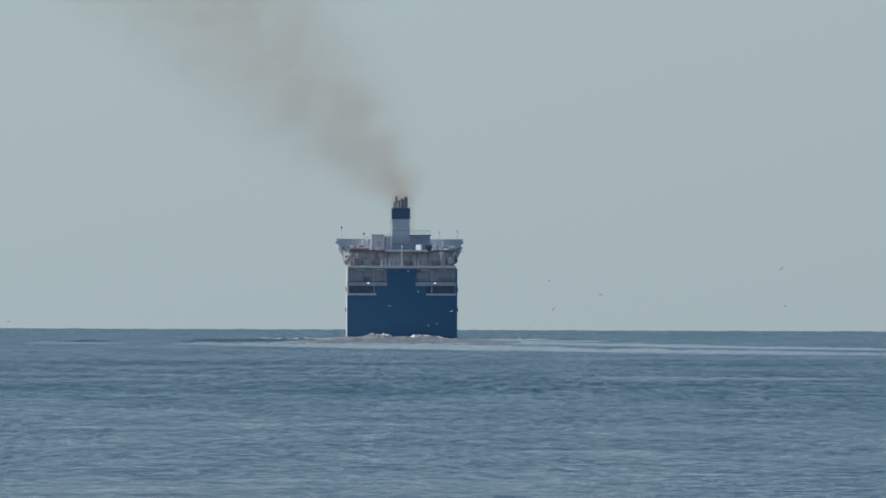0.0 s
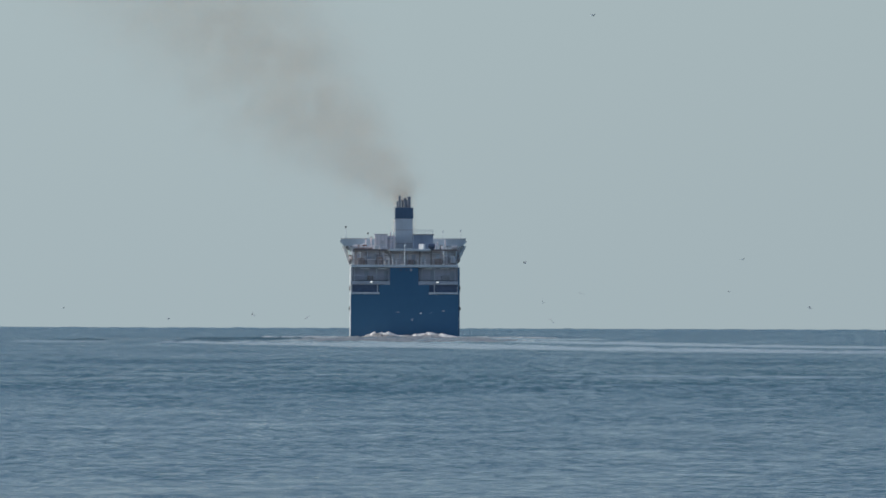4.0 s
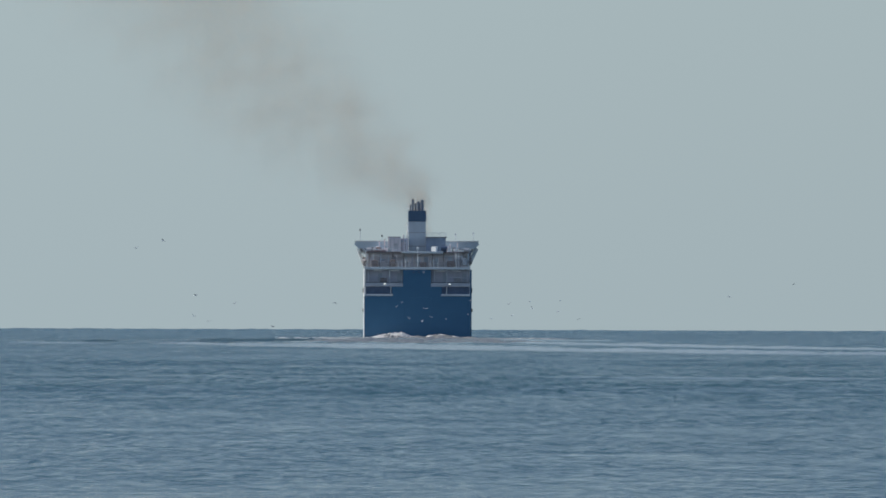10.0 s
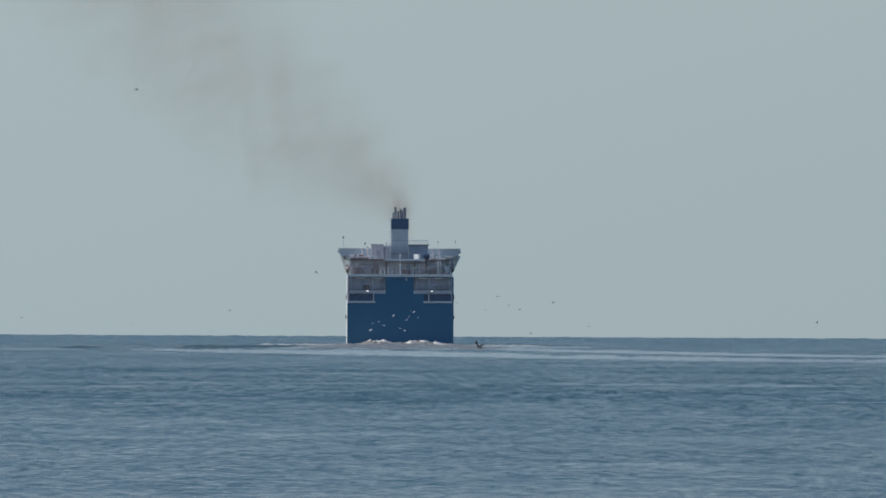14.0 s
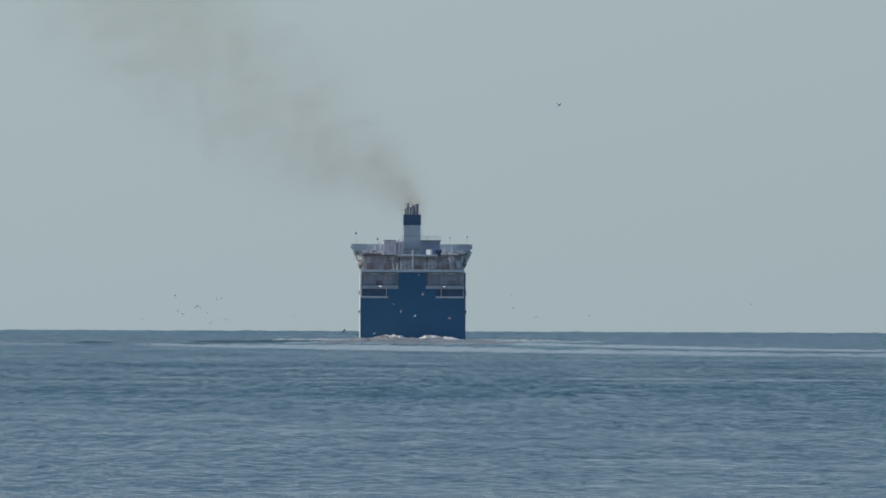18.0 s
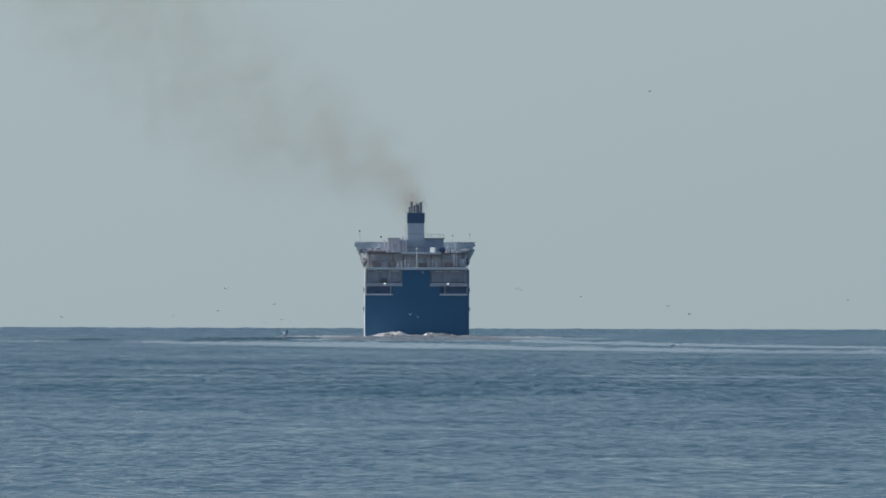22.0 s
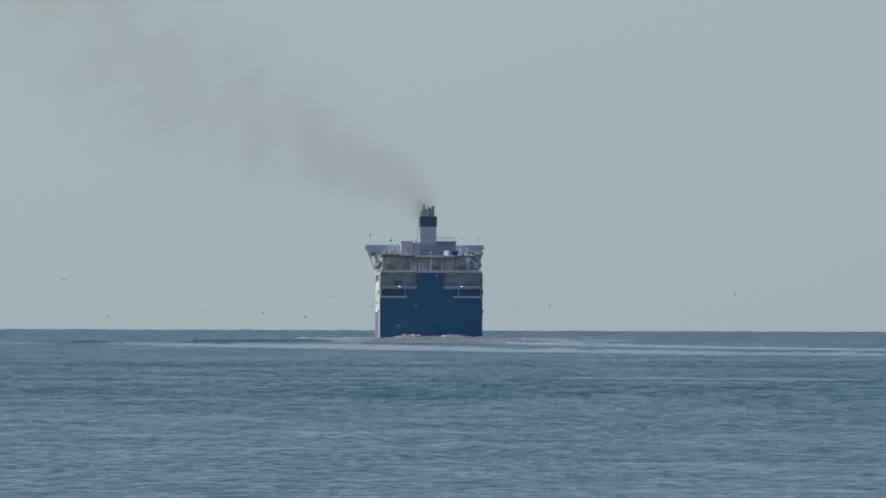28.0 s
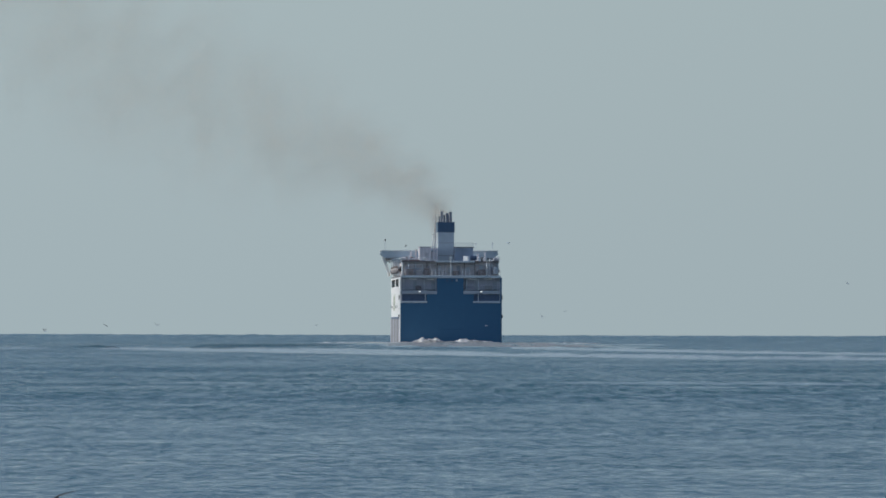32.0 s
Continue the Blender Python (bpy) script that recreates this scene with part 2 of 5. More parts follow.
WARM_GREY = paint("sooty_grey", (0.60, 0.56, 0.56), 0.6, grain=0.5, spread=0.28, streak=0.4)
PLATE_GREY = paint("side_grey", (0.45, 0.45, 0.51), 0.45, grain=0.3, spread=0.2, streak=0.5)
LOWER_GREY = paint("lower_side_grey", (0.20, 0.21, 0.225), 0.5, grain=0.4, spread=0.35, streak=1.0)
HOUSE_GREY = paint("stained_white", (0.74, 0.67, 0.67), 0.55, grain=0.7, spread=0.3, streak=0.8)
RUST = paint("rusty_brown", (0.27, 0.22, 0.205), 0.8, grain=1.6, spread=0.4)
FADED_RED = paint("faded_red", (0.40, 0.27, 0.25), 0.7, grain=0.9, spread=0.3)
BOAT_GREY = paint("boat_grey", (0.24, 0.225, 0.23), 0.7, grain=0.8, spread=0.35, streak=0.4)
BRIDGE_GREY = paint("bridge_grey", (0.49, 0.56, 0.62), 0.5, grain=0.3, spread=0.15, streak=0.3)
STEEL = paint("pipe_steel", (0.27, 0.29, 0.34), 0.6, 0.1, grain=1.2, spread=0.35)
MOOR_DARK = paint("mooring_blue_grey", (0.10, 0.14, 0.22), 0.7, grain=1.0)
BLACK = paint("black_rubber", (0.02, 0.02, 0.022), 0.7, grain=2.0)
GLASS = paint("dark_glass", (0.015, 0.02, 0.025), 0.08, bump=0.0)
ORANGE = paint("rescue_orange", (0.42, 0.17, 0.09), 0.5, grain=1.0)
SMOKE = paint("soot", (0.87, 0.725, 0.58), 0.95, grain=0.2, spread=0.15, bump=0.0)
GULL_WHITE = paint("gull_white", (0.62, 0.68, 0.75), 0.8, grain=6.0, spread=0.1, bump=0.0)
# grey wings lightened in place of the haze before the far birds
GULL_HAZED = paint("gull_hazed", (0.24, 0.25, 0.27), 0.8, grain=6.0, spread=0.1, bump=0.0)
GULL_GREY = paint("gull_grey", (0.16, 0.17, 0.19), 0.8, grain=6.0, spread=0.15, bump=0.0)
GULL_BLACK = paint("gull_black", (0.025, 0.025, 0.028), 0.8, grain=6.0, spread=0.15, bump=0.0)
# emissive glass for the two bright spots on the deck band
GLOW_GLASS = bpy.data.materials.new("glow_glass")
GLOW_GLASS.use_nodes = True
glow_b = GLOW_GLASS.node_tree.nodes["Principled BSDF"]
glow_b.inputs["Base Color"].default_value = (0.9, 0.9, 0.85, 1)
glow_b.inputs["Emission Color"].default_value = (1.0, 0.96, 0.88, 1)
glow_b.inputs["Emission Strength"].default_value = 0.8


# ---- mesh helpers ----
def part(name, bm, material, parent=None, label=""):
    """Links a bmesh as one mesh object under a thing or a part."""
    me = bpy.data.meshes.new(name)
    bmesh.ops.recalc_face_normals(bm, faces=bm.faces)
    bm.to_mesh(me)
    bm.free()
    me.materials.append(material)
    ob = new(name, me)
    if parent is not None:
        ob.parent = parent
    return tagged(ob, label)


def box(x0, x1, y0, y1, z0, z1, bevel=0.0, bm=None):
    bm = bm or bmesh.new()
    got = bmesh.ops.create_cube(bm, size=1.0, matrix=Matrix.Translation(((x0 + x1) / 2, (y0 + y1) / 2, (z0 + z1) / 2))
                                @ Matrix.Diagonal((x1 - x0, y1 - y0, z1 - z0, 1)))
    if bevel:
        edges = list({e for v in got["verts"] for e in v.link_edges})
        bmesh.ops.bevel(bm, geom=edges, offset=bevel, segments=1, affect="EDGES")
    return bm


def tube(a, b, r0, r1=None, sides=8, bm=None):
    bm = bm or bmesh.new()
    a, b = Vector(a), Vector(b)
    turn = (b - a).to_track_quat("Z", "Y").to_matrix().to_4x4()
    bmesh.ops.create_cone(bm, cap_ends=True, segments=sides, radius1=r0, radius2=r0 if r1 is None else r1, depth=(b - a).length,
                          matrix=Matrix.Translation((a + b) / 2) @ turn)
    return bm


def prism(outline, y0, y1):
    """A plate with the given outline in x and z, from y0 to y1."""
    bm = bmesh.new()
    front = [bm.verts.new((x, y0, z)) for x, z in outline]
    back = [bm.verts.new((x, y1, z)) for x, z in outline]
    bm.faces.new(front)
    bm.faces.new(back[::-1])
    for i in range(len(outline)):
        j = (i + 1) % len(outline)
        bm.faces.new((front[i], back[i], back[j], front[j]))
    return bm


def railing(parent, a, b, height=1.05, step=1.6, material=None):
    """A rail with posts and three wires from a to b."""
    a, b = Vector(a), Vector(b)
    n = max(1, round((b - a).length / step))
    rail = part("railing", tube(a + Vector((0, 0, height)), b + Vector((0, 0, height)), 0.045, sides=6), material or WHITE, parent)
    for k in (0.35, 0.68):
        part("rail_wire", tube(a + Vector((0, 0, height * k)), b + Vector((0, 0, height * k)), 0.022, sides=4), material or WHITE, rail)
    for i in range(n + 1):
        p = a + (b - a) * (i / n)
        part("stanchion", tube(p, p + Vector((0, 0, height)), 0.04, sides=6), material or WHITE, rail)
    return rail


# ---- the sea ----
def graded(parts):
    """Grid lines from (start, end, step) stretches, the steps growing evenly to the next stretch's."""
    out = []
    for a, b, s0, s1 in parts:
        n = max(2, int((b - a) / ((s0 + s1) / 2)))
        u = np.linspace(0, 1, n, endpoint=False)
        k = (s1 - s0) / (s0 + s1)
        out.append(a + (b - a) * (u * (1 - k) + u * u * k))
    return np.concatenate(out + [np.array([parts[-1][1]])])


def sea_sheet(name, material, seed, heading, level, reach, size, fine):
    """A sheet of water with a real, short chop off the shore, made of many small waves that run about one way, in groups."""
    xs = graded([(-reach, -300, 700, 60), (-300, -36, 40, 3 * fine), (-36, -18, 2.2 * fine, 1.4 * fine), (-18, 18, fine, fine), (18, 36, 1.4 * fine, 2.2 * fine), (36, 300, 3 * fine, 40), (300, reach, 60, 700)])
    ys = graded([(-400, 110, 60, 4), (110, 190, 3.0, 2 * fine), (190, 360, fine, fine), (360, 900, 1.5 * fine, 4 * fine), (900, 1500, 5 * fine, 12), (1500, reach, 12, 260)])
    gx, gy = np.meshgrid(xs, ys)
    rng = np.random.default_rng(seed)
    z = np.zeros_like(gx)
    group = np.full_like(gx, 0.75)
    for _ in range(9):
        length = rng.uniform(9, 40)
        ang = rng.uniform(0, 6.28)
        group += 0.11 * np.sin(2 * math.pi / length * (math.sin(ang) * gx * 1.3 + math.cos(ang) * gy * 0.5) + rng.uniform(0, 6.28))
    group = np.clip(group, 0.42, 1.2)
    for _ in range(48):
        length = 2.8 * fine * 2 ** rng.uniform(0, 2.0)
        ang = radians(heading + rng.normal(0, 58))
        kx, ky = 2 * math.pi / length * math.sin(ang), 2 * math.pi / length * math.cos(ang)
        amp = 0.0026 * length ** 0.8 * size
        near = np.clip((100 + 1050 * length - np.abs(gy - 200)) / (80 + 600 * length), 0, 1) * np.clip((40 - np.abs(gx)) / 6, 0, 1)
        ph = kx * gx + ky * gy + rng.uniform(0, 6.28)
        z += amp * near * (np.sin(ph) + 0.22 * np.cos(2 * ph))
    z *= group
    z += level
    nx, ny = len(xs), len(ys)
    idx = np.arange(nx * ny).reshape(ny, nx)
    quads = np.stack([idx[:-1, :-1], idx[:-1, 1:], idx[1:, 1:], idx[1:, :-1]], -1).reshape(-1, 4)
    me = bpy.data.meshes.new(name)
    me.from_pydata(np.stack([gx, gy, z], -1).reshape(-1, 3).tolist(), [], quads.tolist())
    me.polygons.foreach_set("use_smooth", [True] * len(me.polygons))
    me.materials.append(material)
    return new(name, me)


water = tagged(sea_sheet("water", SEA, 5, 12, 0.0, 4960, 0.75, 0.16), "grey-blue open sea with small choppy waves", "sea", kind="structure")


def far_waves(name, material, seed):
    """Rows of low wave crests far out, which break up the line of the horizon."""
    rng = np.random.default_rng(seed)
    xs = np.arange(-300, 300.1, 1.5)
    ys = np.linspace(2570, 4955, 70)
    gx, gy = np.meshgrid(xs, ys)
    z = np.zeros_like(gx)
    for _ in range(26):
        length = rng.uniform(7, 30)
        z += 0.038 * (length / 15) ** 0.6 * np.sin(2 * math.pi / length * gx + rng.uniform(0, 6.28, len(ys))[:, None] + 0.4 * np.sin(gx * rng.uniform(0.02, 0.09)))
    z = np.maximum(z, -0.25) * np.clip((gy - 2560) / 300, 0, 1) - 0.03
    idx = np.arange(gx.size).reshape(gx.shape)
    quads = np.stack([idx[:-1, :-1], idx[:-1, 1:], idx[1:, 1:], idx[1:, :-1]], -1).reshape(-1, 4)
    me = bpy.data.meshes.new(name)
    me.from_pydata(np.stack([gx, gy, z], -1).reshape(-1, 3).tolist(), [], quads.tolist())
    me.polygons.foreach_set("use_smooth", [True] * len(me.polygons))
    me.materials.append(material)
    return new(name, me)


distant_waves = tagged(far_waves("distant_waves", SEA, 14), "low wave crests along the hazy horizon", "waves", kind="stuff")


# ---- wake and slicks on the water ----
def ribbon(name, line, material, seed, rough_edge=0.5, lift=0.12, step=2.5, across=9, patchy=0.10, grain=0.06):
    """A strip of flattened, foamy water along a line of (x, y, half width); its ragged edges dip under the sea."""
    rng = random.Random(seed)
    pts = []
    for (x0, y0, w0), (x1, y1, w1) in zip(line, line[1:]):
        n = max(2, int(math.hypot(x1 - x0, y1 - y0) / step))
        pts += [(x0 + (x1 - x0) * i / n, y0 + (y1 - y0) * i / n, w0 + (w1 - w0) * i / n) for i in range(n)]
    pts.append(line[-1])
    bm, rows = bmesh.new(), []
    off = rng.uniform(0, 50)
    for i, (x, y, w) in enumerate(pts):
        ends = min(1.0, i / 10, (len(pts) - 1 - i) / 10)
        row = []
        for j in range(across):
            s = 2 * j / (across - 1) - 1
            px, py = x, y + s * w
            n = 0.7 * noise.fractal(Vector((px * grain + off, s * 26 * grain, seed)), 0.9, 2.0, 4) + 0.6 * noise.fractal(Vector((px * 0.55 + off, s * 5.0, seed + 3)), 0.9, 2.0, 3)
            hump = (1 - s * s) * ends
            z = hump * (lift - patchy * 0.4 + n * patchy * rough_edge) - 0.03 * (1 - hump)
            row.append(bm.verts.new((px, py, z)))
        rows.append(row)
    for a, b in zip(rows, rows[1:]):
        for j in range(across - 1):
            bm.faces.new((a[j], a[j + 1], b[j + 1], b[j]))
    for f in bm.faces:
        f.smooth = True
    return part(name, bm, material)


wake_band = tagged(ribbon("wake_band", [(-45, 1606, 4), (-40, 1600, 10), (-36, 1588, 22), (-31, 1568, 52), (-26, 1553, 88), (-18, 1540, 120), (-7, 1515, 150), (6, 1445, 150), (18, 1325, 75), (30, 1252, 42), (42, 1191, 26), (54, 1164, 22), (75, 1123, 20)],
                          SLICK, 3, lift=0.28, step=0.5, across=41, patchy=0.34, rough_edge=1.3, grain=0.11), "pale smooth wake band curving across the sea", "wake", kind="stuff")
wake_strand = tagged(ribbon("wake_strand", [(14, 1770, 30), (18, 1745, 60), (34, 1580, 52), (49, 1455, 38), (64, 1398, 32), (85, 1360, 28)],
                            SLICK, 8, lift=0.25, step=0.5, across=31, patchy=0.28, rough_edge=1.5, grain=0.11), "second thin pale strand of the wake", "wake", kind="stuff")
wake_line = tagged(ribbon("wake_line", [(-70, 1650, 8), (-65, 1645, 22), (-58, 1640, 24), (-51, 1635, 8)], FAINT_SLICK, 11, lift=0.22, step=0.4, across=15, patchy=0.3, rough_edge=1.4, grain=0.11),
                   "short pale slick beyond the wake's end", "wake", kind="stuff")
RUFFLES = [[(-50, 1950, 20), (-44, 1960, 110), (-35, 1990, 140), (-22, 2000, 40)], [(-69, 1815, 10), (-65, 1815, 60), (-60, 1812, 10)], [(-45, 1655, 8), (-39, 1645, 42), (-32, 1640, 10)]]
for k, line in enumerate(RUFFLES):
    tagged(ribbon("ruffled_water", line, RUFFLED, 71 + k, lift=0.34, step=0.4, across=15, patchy=0.34, rough_edge=1.4, grain=0.11),
           "dark ruffled water beside the wake", "water", group="ruffled patches by the wake", kind="stuff")
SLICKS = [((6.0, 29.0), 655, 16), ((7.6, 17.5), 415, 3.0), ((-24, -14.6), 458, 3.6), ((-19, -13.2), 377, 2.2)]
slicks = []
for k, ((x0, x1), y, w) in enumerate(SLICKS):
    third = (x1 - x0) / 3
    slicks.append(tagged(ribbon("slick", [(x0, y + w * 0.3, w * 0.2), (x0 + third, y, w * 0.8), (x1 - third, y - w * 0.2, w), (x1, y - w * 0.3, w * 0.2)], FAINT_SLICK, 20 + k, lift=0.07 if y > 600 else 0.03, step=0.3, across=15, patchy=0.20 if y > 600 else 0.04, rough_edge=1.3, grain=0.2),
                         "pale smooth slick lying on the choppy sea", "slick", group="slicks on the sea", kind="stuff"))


# ---- the ferry: its stern's waterline is the origin, the bow lies along +y ----
def hull_outline(y, z):
    """Half the hull's width at y metres from the stern and z metres above the water."""
    k = max(0.0, (y - 92.0) / 50.0)
    fine = 12.1 * (1 - k ** (1.7 + 0.06 * z))
    keel = 1.0 if z > -1 else 0.9
    stern = 1.0 - 0.012 * max(0.0, (3 - y) / 3)
    return max(0.12, fine * keel * stern)


def hull_band(z_levels, y0, y1, closed_stern=True):
    ys = [y0 + (y1 - y0) * i / 46 for i in range(47)]
    bm = bmesh.new()
    rings = []
    for z in z_levels:
        left = [bm.verts.new((-hull_outline(y, z), y, z)) for y in ys]
        right = [bm.verts.new((hull_outline(y, z), y, z)) for y in ys]
        rings.append((left, right))
    for (l0, r0), (l1, r1) in zip(rings, rings[1:]):
        for i in range(len(ys) - 1):
            bm.faces.new((l0[i], l1[i], l1[i + 1], l0[i + 1]))
            bm.faces.new((r0[i], r0[i + 1], r1[i + 1], r1[i]))
        bm.faces.new((l0[-1], l1[-1], r1[-1], r0[-1]))
        if closed_stern:
            bm.faces.new((l0[0], r0[0], r1[0], l1[0]))
    return bm


def deck_plate(z, y0, y1, thick=0.25, inset=0.0):
    bm = bmesh.new()
    ys = [y0 + (y1 - y0) * i / 30 for i in range(31)]
    for zz in (z - thick, z):
        for y in ys:
            w = hull_outline(y, z) - inset
            bm.verts.new((-w, y, zz)), bm.verts.new((w, y, zz))
    bm.verts.ensure_lookup_table()
    n = len(ys)
    for base in (0, 2 * n):
        for i in range(n - 1):
            bm.faces.new([bm.verts[base + j] for j in (2 * i, 2 * i + 1, 2 * i + 3, 2 * i + 2)])
    for i in range(n - 1):
        for s in (0, 1):
            bm.faces.new([bm.verts[j] for j in (2 * i + s, 2 * i + 2 + s, 2 * n + 2 * i + 2 + s, 2 * n + 2 * i + s)])
    for i in (0, n - 1):
        bm.faces.new([bm.verts[j] for j in (2 * i, 2 * i + 1, 2 * n + 2 * i + 1, 2 * n + 2 * i)])
    return bm


def side_wall(side, y0, y1, z0, z1, openings, thick=0.25):
    """A side plate along the hull with square openings (y0, y1, z0, z1) cut through it."""
    cuts_y = sorted({y0, y1, *[v for o in openings for v in o[:2]], *[y0 + (y1 - y0) * i / 24 for i in range(25)]})
    cuts_z = sorted({z0, z1, *[v for o in openings for v in o[2:]]})
    bm = bmesh.new()

    def solid(i, j):
        if not (0 <= i < len(cuts_y) - 1 and 0 <= j < len(cuts_z) - 1):
            return False
        cy, cz = (cuts_y[i] + cuts_y[i + 1]) / 2, (cuts_z[j] + cuts_z[j + 1]) / 2
        return not any(o[0] < cy < o[1] and o[2] < cz < o[3] for o in openings)

    made = {}

    def v(i, j, deep):
        if (i, j, deep) not in made:
            w = hull_outline(cuts_y[i], cuts_z[j]) - (thick if deep else 0)
            made[i, j, deep] = bm.verts.new((side * w, cuts_y[i], cuts_z[j]))
        return made[i, j, deep]

    for i in range(len(cuts_y) - 1):
        for j in range(len(cuts_z) - 1):
            if solid(i, j):
                for d in (0, 1):
                    bm.faces.new((v(i, j, d), v(i + 1, j, d), v(i + 1, j + 1, d), v(i, j + 1, d)))
                for di, dj, a, b in ((-1, 0, (0, 0), (0, 1)), (1, 0, (1, 0), (1, 1)), (0, -1, (0, 0), (1, 0)), (0, 1, (0, 1), (1, 1))):
                    if not solid(i + di, j + dj):
                        bm.faces.new((v(i + a[0], j + a[1], 0), v(i + b[0], j + b[1], 0), v(i + b[0], j + b[1], 1), v(i + a[0], j + a[1], 1)))
    return bm


ferry = tagged(new("ferry"), "dark blue and white car ferry steaming away from shore", "ferry")
ferry.scale = (1.0, 1.0, 1.012)
hull = part("hull", hull_band([-3, -1, 1, 3, 4.6, 6.2], 0, 142), HULL_BLUE, ferry, "dark blue steel hull")
for side in (-1, 1):
    part("rubbing_strake", box(side * 12.14 - 0.08, side * 12.14 + 0.08, 1.0, 88, 5.75, 6.1), MOOR_DARK, hull)
    part("side_plating", side_wall(side, 1.0, 134, -0.9, 5.75, [], -0.08), LOWER_GREY, hull, "stained grey lower side")
for side in (-1, 1):
    part("fender", box(side * 12.32 - 0.16, side * 12.32 + 0.16, 0.3, 1.4, 6.0, 6.7, 0.06), BLACK, hull)
    part("fender", box(side * 12.28 - 0.14, side * 12.28 + 0.14, 0.3, 1.4, 10.3, 11.3, 0.06), BLACK, hull)
for side in (-1, 1):
    for y in (6, 20, 34, 48, 62, 76, 90):
        part("side_rib", box(side * 12.22 - 0.05, side * 12.22 + 0.05, y, y + 6.0, -0.6, 5.6), PLATE_GREY if y % 4 else SHADE_GREY, hull, "streaked grey plate on the lower side")
# white topsides, open along the mooring deck and the promenade
for side in (-1, 1):
    mooring = [(3 + 4.2 * i, 5.6 + 4.2 * i, 10.0, 11.2) for i in range(3)]
    prom = [(2.4, 7.0, 13.3, 15.0), (16, 47, 13.4, 15.2), (54, 92, 13.4, 15.2)]
    shell = part("topside", side_wall(side, 0.0, 132, 6.2, 15.6, mooring + prom), WHITE, ferry, "white-painted steel side")
    for i in range(16):
        y = 30 + 5.6 * i
        w = hull_outline(y, 9)
        part("porthole", tube((side * (w - 0.05), y, 8.6), (side * (w + 0.03), y, 8.6), 0.34, sides=12), GLASS, shell)
# a faded green emblem on the port side: plain bars
for i in range(4):
    part("emblem_bar", box(-12.14, -12.10, 52 + 5 * i, 55 + 5 * i, 7.6 + 0.4 * (i % 2), 11.6 - 0.4 * (i % 2)), paint("emblem_green", (0.50, 0.53, 0.44), 0.5), ferry, "faded green painted emblem bar")

# transom: blue, full width low down, a narrower trunk in the middle above
part("transom", prism([(-12.08, -2), (11.85, -2), (11.85, 9.45), (5.5, 9.45), (5.5, 11.56), (3.05, 11.56), (3.05, 15.35), (-3.3, 15.35), (-3.3, 11.56), (-5.7, 11.56), (-5.7, 9.45), (-12.08, 9.45)], -0.35, 0.3),
     HULL_BLUE, ferry, "dark blue stern plate with a raised middle")
part("stern_door", box(-2.9, 3.1, -0.40, -0.34, 3.2, 9.2, 0.02), HULL_BLUE, ferry, "closed blue vehicle door")
for side in (-1, 1):
    bm = bmesh.new()
    foot = [(12.02, -0.37), (12.10, -0.37), (12.27, 0.50), (12.27, 0.9), (12.02, 0.9)] if side < 0 else [(11.80, -0.37), (11.90, -0.37), (12.27, 0.50), (12.27, 0.9), (11.80, 0.9)]
    ring = [[bm.verts.new((side * x, y, z)) for x, y in foot] for z in (-1.0, 15.4)]
    for i in range(5):
        bm.faces.new((ring[0][i], ring[0][(i + 1) % 5], ring[1][(i + 1) % 5], ring[1][i]))
    bm.faces.new(ring[0])
    bm.faces.new(ring[1])
    # port post painted white to carry the sunlit edge; starboard stays hull blue
    part("corner_post", bm, WHITE if side < 0 else HULL_BLUE, ferry, "bevelled stern corner, white for the sunlit hull edge" if side < 0 else "")

# mooring deck: pale edge, dark recess, band above with two small glowing panes
MOOR = [(-12.0, -5.6), (5.35, 11.9)]
for x0, x1 in MOOR:
    part("deck_edge", box(x0, x1, -0.5, 2.2, 9.52, 9.93, 0.05), GREY_WHITE, ferry, "weathered white deck edge")
for x0, x1 in [(-12.0, -3.3), (3.05, 11.9)]:
    part("deck_band", box(x0, x1, -0.42, 6.0, 11.58, 12.42, 0.05), BAND_GREY, ferry, "weathered grey band over the mooring deck")
part("mooring_bulkhead", box(-11.7, 11.7, 0.16, 0.3, 9.46, 11.60), MOOR_DARK, ferry, "dark back of the mooring deck")
part("mooring_floor", box(-11.7, 11.7, 0.31, 6.0, 9.2, 9.45), DECK_GREY, ferry)
for x in (-6.05, 6.6):
    part("mooring_pillar", tube((x, -0.05, 9.98), (x, -0.05, 11.58), 0.11), GREY_WHITE, ferry)
for x in (-7.45, 7.3):
    spot_holder = part("band_spot", box(x - 0.32, x + 0.32, -0.66, -0.42, 12.0, 12.36, 0.06), GREY_WHITE, ferry)
    part("glow_pane", box(x - 0.24, x + 0.24, -0.70, -0.67, 12.06, 12.30), GLOW_GLASS, spot_holder, "small glowing glass pane")

# promenade deck: recess with posts, lockers and strip lamps
part("promenade_floor", box(-11.7, 11.7, 0.31, 10.4, 12.46, 12.6), DECK_GREY, ferry)
for x0, x1 in [(-11.7, -3.1), (2.9, 11.7)]:
    part("promenade_bulkhead", box(x0, x1, 1.3, 1.6, 12.6, 15.3), PLATE_GREY, ferry, "grey bulkhead of the promenade deck")
    for i in range(1, 4, 2):
        cx = x0 + (i + 0.5) * (x1 - x0) / 4
        part("bulkhead_door" if i % 2 else "bulkhead_window", box(cx - 0.45, cx + 0.45, 1.21, 1.29, 12.62 if i % 2 else 13.5, 14.6, 0.03), BAND_GREY if i % 2 else DECK_GREY, ferry)
    railing(ferry, (x0, -0.1, 12.46), (x1, -0.1, 12.46), 1.05, 1.4, BAND_GREY)
